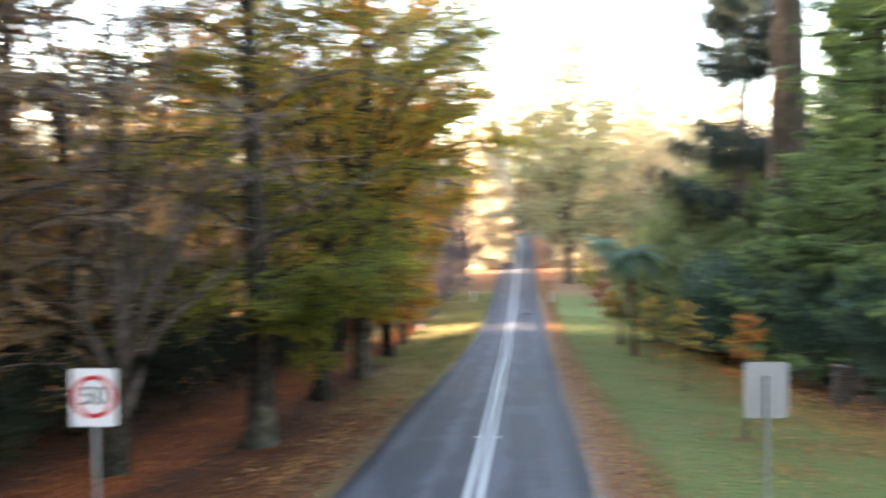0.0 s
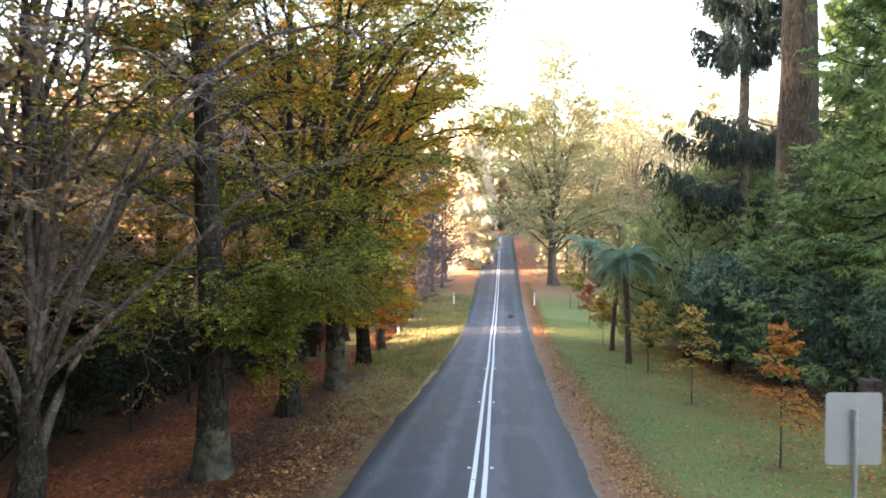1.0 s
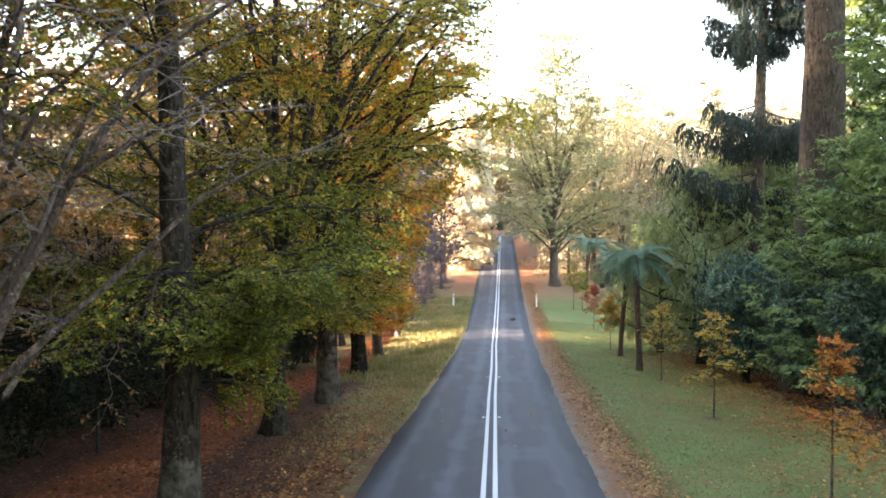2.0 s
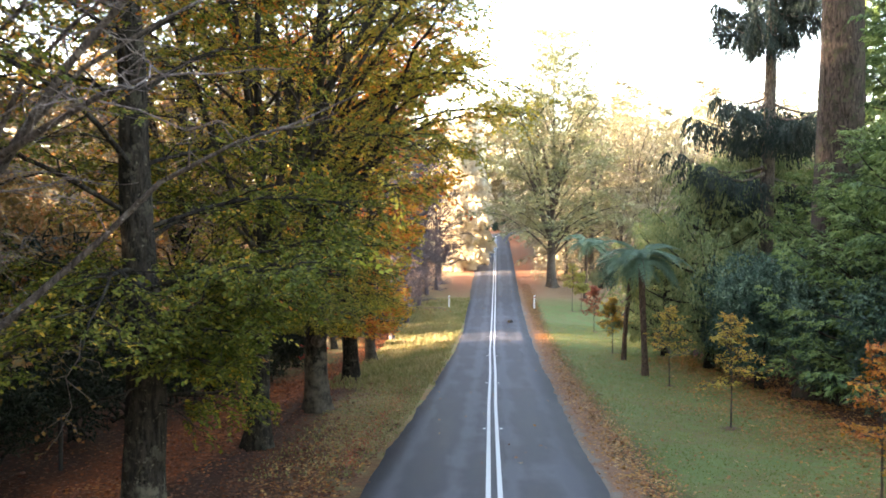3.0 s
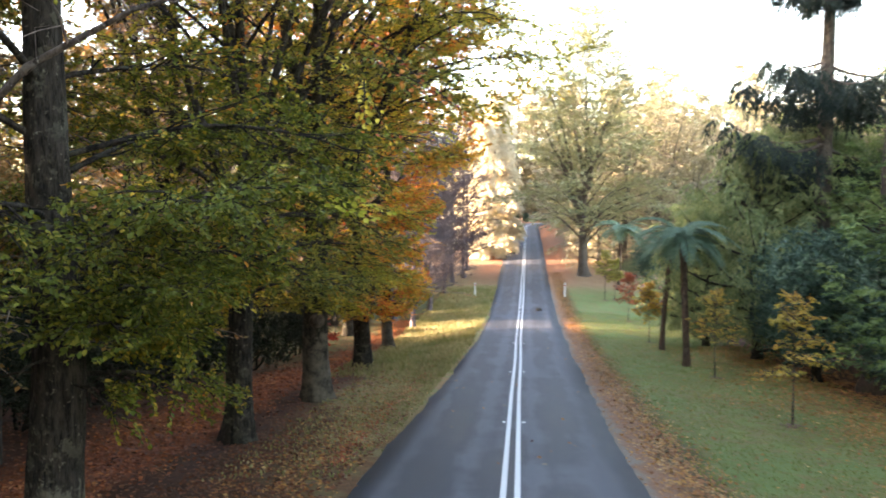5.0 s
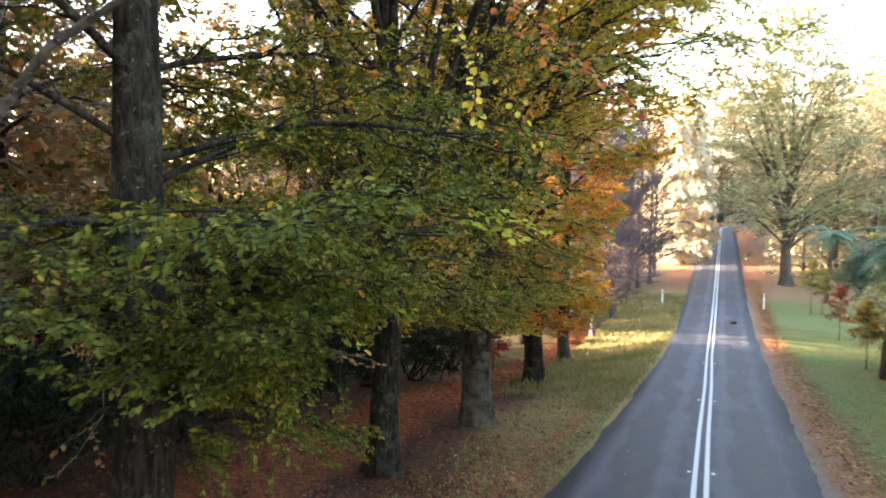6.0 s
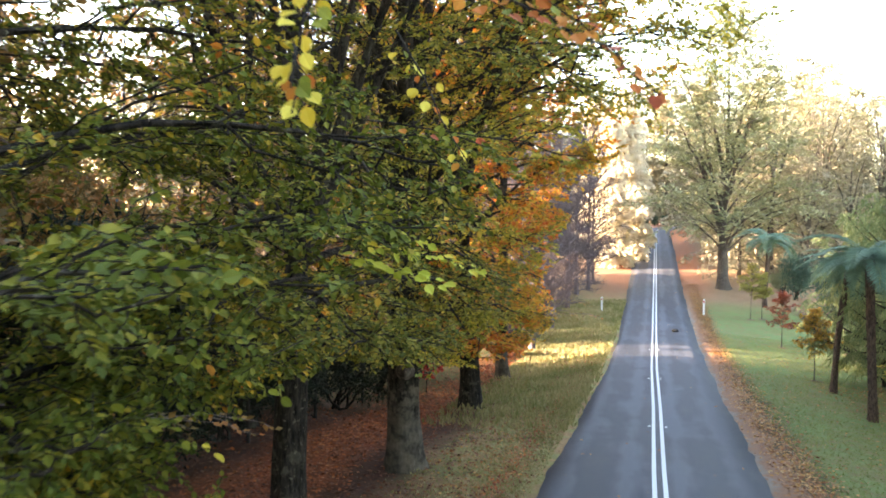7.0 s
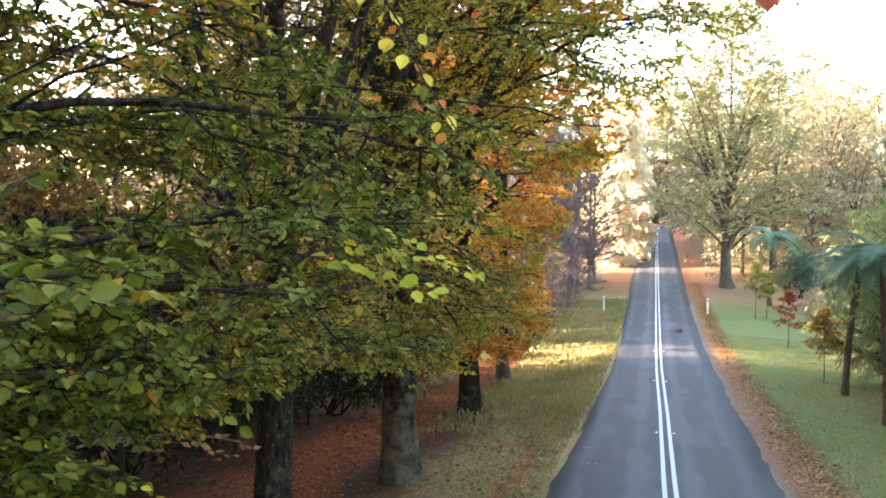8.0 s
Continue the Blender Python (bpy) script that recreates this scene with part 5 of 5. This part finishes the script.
hem = make_conifer("hemlock", 83, at(13.3, 28.7), 20.0, 0.28, M_BARK, M_CYPRESS, "dense green conifer with layered feathery boughs", first=1.6, limbs=120, reach=4.0, fall=-4, sub=10, sub_len=0.36, twig=7, twig_len=1.5, nleaf=9, size=0.16, weep=-0.25, hang=0.25, group="feathery conifers", rmin=0.75)
# The last copy, out of view, is added to hold back sky light.
for bx, by, rz in ((14.4, 24.0, 130), (15.0, 18.5, 250), (17.4, 36.5, 40), (19.0, 43.5, 300), (21.0, 51.0, 20), (15.5, 12.0, 60)):
    copy_thing(hem, pose(*at(bx, by), 0, 0, rz))
low_hem = make_conifer("hemlock", 85, at(12.7, 31.6), 7.6, 0.15, M_BARK, M_CYPRESS, "low spreading green conifer with layered boughs", first=0.7, limbs=64, reach=3.0, fall=4, sub=10, sub_len=0.36, twig=7, twig_len=1.5, nleaf=9, size=0.13, weep=-0.2, hang=0.25, group="feathery conifers", dome=True)
for bx, by, rz, sc in ((15.4, 40.6, 120, 1.05), (12.7, 33.8, 210, 0.85)):
    copy_thing(low_hem, pose(*at(bx, by), 0, 0, rz) @ Matrix.Scale(sc, 4))
cyp = make_conifer("cypress", 84, at(10.9, 43.0), 8.0, 0.18, M_BARK, M_FEATHER, "broad feathery light green cypress", first=0.6, limbs=60, reach=3.1, fall=14, sub=10, sub_len=0.36, twig=7, twig_len=1.55, nleaf=9, size=0.13, weep=-0.7, hang=1.1, group="feathery conifers", dome=True)
for bx, by, rz, sc in ((10.4, 48.5, 90, 0.8), (13.4, 45.6, 200, 1.15), (11.6, 55.0, 300, 0.8), (15.5, 47.0, 20, 1.1), (16.0, 55.0, 120, 1.0)):
    copy_thing(cyp, pose(*at(bx, by), 0, 0, rz) @ Matrix.Scale(sc, 4))
rho = make_shrub("rhododendron", 91, at(10.8, 37.0), 2.0, 2.1, 2.6, M_LEAF_SHRUB, "tall dark green rhododendron with glossy leaves", n=13000, size=0.17, group="rhododendrons", lumps=16)
# The six smallest, at the crest, stand in for shade under the far trees.
for k, (bx, by, sc) in enumerate(((11.6, 33.0, 0.9), (12.2, 29.4, 0.85), (12.4, 26.0, 0.8), (12.9, 22.8, 0.8), (13.6, 19.5, 0.8), (11.4, 40.5, 0.9), (13.0, 46.0, 0.9), (14.2, 38.5, 1.0), (14.6, 33.0, 1.1), (12.8, 60.0, 0.8), (14.0, 66.0, 0.8), (14.8, 73.0, 0.8), (13.6, 80.0, 0.7), (6.5, 178.0, 0.35), (8.5, 179.0, 0.4), (10.5, 180.5, 0.42), (12.5, 181.5, 0.42), (14.5, 182.5, 0.45), (16.5, 183.5, 0.45))):
    copy_thing(rho, pose(*at(bx, by), 0, 0, 77 * k) @ Matrix.Scale(sc, 4))

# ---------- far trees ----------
big = make_tree("big_tree", 101, at(9.2, 85.0), 19.0, 0.44, M_BARK_GREY, M_LEAF_PALE_HAZED, "large old tree with thin yellow-green leaves and upswept limbs", group="trees on the far slope",
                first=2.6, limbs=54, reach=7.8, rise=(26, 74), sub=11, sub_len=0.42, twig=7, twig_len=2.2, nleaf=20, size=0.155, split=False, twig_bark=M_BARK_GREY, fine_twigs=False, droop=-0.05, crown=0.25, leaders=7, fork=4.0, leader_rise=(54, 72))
far1 = make_tree("far_tree", 102, at(14.0, 100.0), 16.5, 0.3, M_BARK_GREY, M_LEAF_GOLD_HAZED, "far tree with thin golden leaves greyed for haze", group="trees on the far slope",
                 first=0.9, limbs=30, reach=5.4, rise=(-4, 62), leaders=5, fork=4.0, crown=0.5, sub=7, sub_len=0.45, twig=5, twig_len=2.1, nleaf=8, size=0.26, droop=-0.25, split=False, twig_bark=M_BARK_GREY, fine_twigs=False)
far2 = make_tree("far_tree", 103, at(19.0, 96.0), 16.0, 0.28, M_BARK_GREY, M_LEAF_PALE_HAZED, "far tree half bare with leaves paled for haze", group="trees on the far slope",
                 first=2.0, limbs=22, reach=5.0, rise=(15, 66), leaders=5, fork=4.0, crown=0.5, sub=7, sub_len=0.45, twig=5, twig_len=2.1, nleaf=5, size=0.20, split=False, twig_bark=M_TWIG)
rngf = random.Random(9)
FAR = [(2.5, 190), (7.5, 194), (13, 192), (18, 190), (10, 200)]
for row, (y0, n, x0, x1) in enumerate(((95, 6, 11.5, 45), (108, 6, 10.5, 50), (124, 5, 12, 55), (120, 3, -34, -8), (66, 2, -45, -22))):
    for k in range(n):
        FAR.append((x0 + (x1 - x0) * (k + rngf.uniform(0.2, 0.8)) / n, y0 + rngf.uniform(-5, 5)))
belt = make_tree("far_tree", 104, at(24.0, 140.0), 19.0, 0.3, M_BARK_GREY, M_LEAF_GOLD_HAZED, "far tree in a dense wood, straw leaves greyed for haze", group="trees on the far slope",
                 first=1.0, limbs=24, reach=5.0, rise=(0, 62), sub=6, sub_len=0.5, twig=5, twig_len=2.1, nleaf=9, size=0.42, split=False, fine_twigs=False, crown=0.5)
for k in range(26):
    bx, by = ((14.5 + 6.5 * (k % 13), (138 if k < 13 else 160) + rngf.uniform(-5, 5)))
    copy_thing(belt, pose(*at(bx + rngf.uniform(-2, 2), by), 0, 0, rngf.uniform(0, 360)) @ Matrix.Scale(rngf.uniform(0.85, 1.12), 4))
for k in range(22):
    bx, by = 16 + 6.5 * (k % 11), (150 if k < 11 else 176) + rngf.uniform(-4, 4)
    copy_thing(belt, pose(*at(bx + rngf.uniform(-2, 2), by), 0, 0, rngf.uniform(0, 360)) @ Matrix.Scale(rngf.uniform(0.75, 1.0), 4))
for k in range(8):
    copy_thing(belt, pose(*at(-6 - 7 * k, 140 + rngf.uniform(-6, 6)), 0, 0, rngf.uniform(0, 360)))
for k, (bx, by) in enumerate(FAR):
    if by < 150 and abs(bx - float(road_x(by))) < 3.5:
        continue
    copy_thing((far1, far2)[k % 2], pose(*at(bx, by), 0, 0, rngf.uniform(0, 360)) @ Matrix.Scale(rngf.uniform(0.85, 1.15), 4))

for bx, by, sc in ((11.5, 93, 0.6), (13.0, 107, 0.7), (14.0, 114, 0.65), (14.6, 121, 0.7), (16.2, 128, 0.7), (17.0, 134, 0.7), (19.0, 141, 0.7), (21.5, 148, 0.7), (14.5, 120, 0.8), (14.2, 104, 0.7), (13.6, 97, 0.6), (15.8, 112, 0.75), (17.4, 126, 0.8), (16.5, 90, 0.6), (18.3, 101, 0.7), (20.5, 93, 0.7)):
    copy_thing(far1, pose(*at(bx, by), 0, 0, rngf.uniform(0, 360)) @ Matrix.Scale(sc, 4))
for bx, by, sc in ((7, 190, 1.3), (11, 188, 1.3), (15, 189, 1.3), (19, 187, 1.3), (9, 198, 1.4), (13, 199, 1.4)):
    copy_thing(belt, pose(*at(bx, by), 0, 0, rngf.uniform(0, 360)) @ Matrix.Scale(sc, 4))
bush = make_shrub("yellow_shrub", 95, at(13.4, 84.0), 1.0, 1.0, 0.9, M_LEAF_PALE_HAZED, "yellow-green shrub below the big tree", n=3500, size=0.16)


# ---------- fallen leaves and grass ----------
def scatter(name, seed, n, place, size, material, label, category, upright=False, shape=LEAF_KITE):
    rng = np.random.default_rng(seed)
    d, y = place(rng, n)
    x = 0.58 + 0.0505 * (y - 19) + d
    onroad = np.abs(d) < ROAD_W / 2
    z = np.where(onroad, road_z(y) + 0.035, ground_z(x, y) + 0.012)
    p = np.stack([x, y, z], -1)
    if upright:
        ax = np.stack([rng.normal(0, 0.35, n), rng.normal(0, 0.35, n), np.ones(n)], -1)
        nr = unit(np.stack([rng.normal(0, 1, n), rng.normal(0, 1, n), np.zeros(n)], -1))
    else:
        a = rng.uniform(0, 6.28, n)
        ax = np.stack([np.cos(a), np.sin(a), rng.normal(0.05, 0.18, n)], -1)
        nr = unit(np.array([0, 0, 1.0]) + rng.normal(0, 0.3, (n, 3)))
    v, f = leaf_cloud(p, ax, nr, size * rng.uniform(0.6, 1.4, n), shape)
    return tagged(link(name, raw_mesh(name, v, f), material), label, category, kind="stuff")


scatter("fallen_leaves", 1, 21000, lambda r, n: (r.normal(2.92, 0.30, n).clip(2.15, 4.2), 12 + 75 * r.uniform(0, 1, n) ** 1.3), 0.072, M_FALLEN, "brown and orange leaves drifted along the verge", "fallen leaves")
scatter("fallen_leaves", 2, 2200, lambda r, n: (r.uniform(3.2, 10.5, n), 14 + 50 * r.uniform(0, 1, n) ** 1.3), 0.08, M_FALLEN, "scattered dry leaves on the lawn", "fallen leaves")
def patches(r, n):
    """Leaves blown together in loose patches, more of them towards the shrubs."""
    k = r.integers(0, 34, n)
    cd, cy = 4.2 + 4.8 * np.sqrt(r.uniform(0, 1, 34)), 15 + 32 * r.uniform(0, 1, 34)
    return cd[k] + r.normal(0, 0.42, n), cy[k] + r.normal(0, 0.9, n)


scatter("fallen_leaves", 33, 5200, patches, 0.075, M_FALLEN, "loose patches of dry leaves on the lawn", "fallen leaves")
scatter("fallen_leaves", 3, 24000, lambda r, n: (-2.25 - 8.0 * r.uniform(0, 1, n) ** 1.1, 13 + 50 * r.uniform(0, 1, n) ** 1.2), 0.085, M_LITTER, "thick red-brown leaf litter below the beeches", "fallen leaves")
scatter("fallen_leaves", 31, 20000, lambda r, n: (r.normal(-6.6, 0.55, n), 15 + 45 * r.uniform(0, 1, n) ** 1.2), 0.085, M_LITTER_RED, "drift of rust-red leaves along the undergrowth", "fallen leaves")
scatter("fallen_leaves", 32, 9000, lambda r, n: (np.where(r.uniform(0, 1, n) < 0.5, r.normal(-3.15, 0.25, n), r.uniform(-4.4, -2.2, n)), 13 + 50 * r.uniform(0, 1, n) ** 1.2), 0.075, M_FALLEN, "orange leaves in a line along the worn verge", "fallen leaves")
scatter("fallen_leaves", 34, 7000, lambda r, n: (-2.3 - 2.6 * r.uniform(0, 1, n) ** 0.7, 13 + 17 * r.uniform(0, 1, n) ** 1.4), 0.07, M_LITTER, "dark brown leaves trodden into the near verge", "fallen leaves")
scatter("fallen_leaves", 35, 5500, lambda r, n: (r.normal(-2.75, 0.13, n), 24 + 30 * r.uniform(0, 1, n)), 0.075, M_LITTER_RED, "line of russet leaves along the road edge", "fallen leaves")
scatter("fallen_leaves", 4, 120, lambda r, n: (r.uniform(-2, 2, n), 14 + 70 * r.uniform(0, 1, n) ** 1.3), 0.09, M_FALLEN, "a few pale leaves lying on the asphalt", "fallen leaves")
scatter("fallen_leaves", 5, 12000, lambda r, n: (r.normal(9.1, 1.0, n), 18 + 30 * r.uniform(0, 1, n)), 0.10, M_FALLEN, "russet leaves below the shrubs", "fallen leaves")
M_GRASS = leaf_mat("grass_blades", [(0.0, (0.125, 0.165, 0.050)), (0.6, (0.200, 0.240, 0.075)), (1.0, (0.31, 0.29, 0.10))], clear=0.35, zone=0.3)
scatter("grass", 6, 70000, lambda r, n: (3.1 + 6.5 * r.uniform(0, 1, n), 13 + 50 * r.uniform(0, 1, n) ** 1.2), 0.030, M_GRASS, "short green lawn grass", "grass", True)
scatter("grass", 7, 3500, lambda r, n: (-2.3 - 2.2 * r.uniform(0, 1, n) ** 1.3, 23 + 25 * r.uniform(0, 1, n)), 0.05, M_DRYGRASS, "thin worn grass at the road edge", "grass", True)
scatter("grass", 9, 7000, lambda r, n: (-2.1 - np.abs(r.normal(0, 0.85, n)), 25 + 21 * r.uniform(0, 1, n) ** 0.7), 0.05, M_DRYGRASS, "rough olive grass between the beeches and the road", "grass", True)
scatter("tall_grass", 8, 16000, lambda r, n: (-1.9 - 4.0 * r.uniform(0, 1, n), 36 + 40 * r.uniform(0, 1, n) ** 0.8), 0.17, M_DRYGRASS, "tall dry straw-coloured grass on the bank", "grass", True, LEAF_LONG)


# ---------- near sprays of the first beech, hanging beside the lane ----------
def leaf_piece():
    bm = bmesh.new()
    pts = [(0, 0, 0), (0.24, 0.14, 0.03), (0.37, 0.36, 0.06), (0.35, 0.58, 0.06), (0.20, 0.82, 0.02), (0, 1, -0.05)]
    mid = [bm.verts.new((0, y, -0.01 - 0.05 * y * y)) for _, y, _ in pts]
    for sgn in (1, -1):
        edge = [mid[0]] + [bm.verts.new((sgn * x, y, z)) for x, y, z in pts[1:-1]] + [mid[-1]]
        for k in range(5):
            q = [mid[k], edge[k], edge[k + 1], mid[k + 1]]
            q = list(dict.fromkeys(q))
            bm.faces.new(q if sgn > 0 else q[::-1])
    bmesh.ops.remove_doubles(bm, verts=bm.verts, dist=0.0005)
    me = bpy.data.meshes.new("leaf")
    bm.to_mesh(me)
    bm.free()
    return me


def single_leaf_mat(name, lo, hi):
    m, t, out = mat(name)
    info = t.nodes.new("ShaderNodeObjectInfo")
    n = noise_tex(t, 4.0, 4)
    f = mth(t, "ADD", mth(t, "MULTIPLY", info.outputs["Random"], 0.7), mth(t, "MULTIPLY", n, 0.4))
    col = ramp(t, f, [(0.1, lo), (0.95, hi)])
    b = node(t, "ShaderNodeBsdfPrincipled", Roughness=0.55)
    b.inputs["Specular IOR Level"].default_value = 0.2
    tr = t.nodes.new("ShaderNodeBsdfTranslucent")
    mx = t.nodes.new("ShaderNodeMixShader")
    mx.inputs[0].default_value = 0.4
    t.links.new(col, b.inputs["Base Color"])
    t.links.new(col, tr.inputs["Color"])
    t.links.new(b.outputs[0], mx.inputs[1])
    t.links.new(tr.outputs[0], mx.inputs[2])
    t.links.new(mx.outputs[0], out.inputs[0])
    return m


LEAF_TINTS = [("yellow", (0.55, 0.36, 0.02), (0.62, 0.52, 0.08)), ("green", (0.12, 0.14, 0.016), (0.24, 0.25, 0.03)), ("bright", (0.30, 0.34, 0.03), (0.50, 0.48, 0.07)), ("orange", (0.48, 0.20, 0.02), (0.42, 0.10, 0.02)), ("red", (0.30, 0.05, 0.02), (0.40, 0.12, 0.03))]
LEAF_MESH = {}
for tint, lo, hi in LEAF_TINTS:
    LEAF_MESH[tint] = leaf_piece()
    LEAF_MESH[tint].materials.append(single_leaf_mat(tint + "_leaf", lo, hi))


def spray(tree, start, end, n, size, tints, seed, sag=0.1, hang=0.3, face=0.0, bush=2.0):
    """A twig with single leaves, held by the tree."""
    rng = np.random.default_rng(seed)
    base = np.array(tree.matrix_world.translation)
    q = np.linspace(0, 1, 8)[:, None]
    p = np.array(start) * (1 - q) + np.array(end) * q - np.array([0, 0, 1]) * sag * q ** 2 + rng.normal(0, 0.012, (8, 3)) * q
    v, f = tubes((p - base)[None], np.linspace(0.006, 0.002, 8)[None], 5)
    d = unit(p[-1] - p[0])
    side = unit(np.cross(d, np.array([0, 0, 1.0])))
    forks, spots = [], []
    for k in range(n):
        u = 0.12 + 0.88 * (k + rng.uniform(-0.5, 0.5)) / n
        root = np.array([np.interp(u, q[:, 0], p[:, j]) for j in range(3)])
        away = unit(side * (1 if k % 2 else -1) + d * rng.uniform(0.4, 1.2) + rng.normal(0, 0.3, 3))
        tip = root + away * rng.uniform(0.1, bush) * size * (1.15 - 0.6 * u) - np.array([0, 0, hang * size * rng.uniform(0, 0.9)])
        forks.append(np.linspace(root, tip, 3) - base)
        spots.append((tip, away))
    v2, f2 = tubes(np.array(forks), np.tile(np.linspace(0.0022, 0.0012, 3), (n, 1)), 4)
    twig = link("spray", raw_mesh("spray", np.concatenate([v, v2]), np.concatenate([f, f2 + len(v)]), True), M_BARK, tree)
    for k, (at_, away) in enumerate(spots):
        ax = unit(d * rng.uniform(0.0, 0.8) + away * 0.8 + rng.normal(0, 0.25, 3) - np.array([0, 0, hang * rng.uniform(0.2, 1.6)]))
        nr = unit(np.array([0, -face, 1.0]) + rng.normal(0, 0.4, 3))
        sx = unit(np.cross(ax, nr))
        nr = np.cross(sx, ax)
        sz = size * rng.uniform(0.7, 1.2)
        ob = link("leaf", LEAF_MESH[tints[int(rng.integers(len(tints)))]], None, twig)
        ob.matrix_local = Matrix([[sx[i] * sz, ax[i] * sz, nr[i] * sz, at_[i] - base[i]] for i in range(3)] + [[0, 0, 0, 1]])


spray(beech_1, (-0.85, 17.9, 5.25), (-0.30, 16.75, 4.86), 16, 0.046, ("yellow", "yellow", "green"), 1, face=0.8, bush=1.2)
spray(beech_1, (-0.36, 16.95, 4.86), (-0.32, 16.66, 4.53), 15, 0.045, ("yellow", "yellow", "green", "yellow"), 2, 0.02, 0.5, 1.4, 0.8)
spray(beech_1, (-0.40, 16.90, 4.66), (-0.30, 16.64, 4.49), 12, 0.042, ("yellow", "yellow", "orange", "yellow"), 12, 0.03, 0.6, 1.6, 0.8)
spray(beech_1, (-0.70, 18.4, 5.6), (0.26, 17.25, 4.84), 30, 0.055, ("green", "orange", "orange", "red"), 3, face=0.6)
spray(beech_1, (-0.10, 17.7, 5.0), (0.46, 17.30, 4.68), 22, 0.05, ("red", "red", "orange"), 4, face=0.8)
spray(beech_1, (-0.60, 18.2, 5.3), (0.05, 17.4, 4.92), 22, 0.055, ("orange", "red", "green", "orange"), 14, face=0.8)
spray(beech_1, (-0.75, 19.2, 5.2), (-0.26, 18.5, 4.54), 20, 0.055, ("green", "yellow", "orange", "yellow"), 5, 0.05, 0.9, 0.8)
spray(beech_1, (-0.90, 19.2, 4.75), (0.24, 18.9, 4.58), 15, 0.052, ("green", "orange", "red"), 15, 0.05, 0.4, 0.5)
spray(beech_1, (-1.62, 20.7, 4.12), (-0.60, 21.15, 3.95), 46, 0.08, ("bright", "bright", "bright", "yellow"), 6, 0.06, 0.2, 0.4)
spray(beech_1, (-1.55, 20.4, 4.02), (-0.82, 20.75, 3.88), 32, 0.088, ("bright",), 7, 0.06, 0.2, 0.4)
spray(beech_1, (-1.90, 20.9, 4.30), (-1.05, 21.4, 4.12), 30, 0.085, ("bright", "green"), 17, 0.06, 0.2, 0.4)
spray(beech_1, (-2.6, 19.7, 3.5), (-1.80, 20.3, 3.18), 18, 0.085, ("green", "green", "orange", "green"), 8, 0.1, face=0.4)
spray(beech_1, (-2.9, 19.3, 3.3), (-2.05, 19.9, 2.85), 18, 0.085, ("green", "yellow", "green"), 9, 0.1, face=0.4)


# a red-leaved seedling by the fence
make_tree("seedling", 171, at(-5.6, 42.5), 1.5, 0.015, M_BARK, leaf_mat("crimson_leaves", [(0.0, (0.35, 0.02, 0.02)), (1.0, (0.55, 0.06, 0.04))]), "crimson-leaved seedling below the beeches", "young tree",
          first=0.5, limbs=9, reach=0.6, rise=(10, 50), sub=4, sub_len=0.45, twig=3, twig_len=1.2, nleaf=4, size=0.11, split=False, flare=1.1)
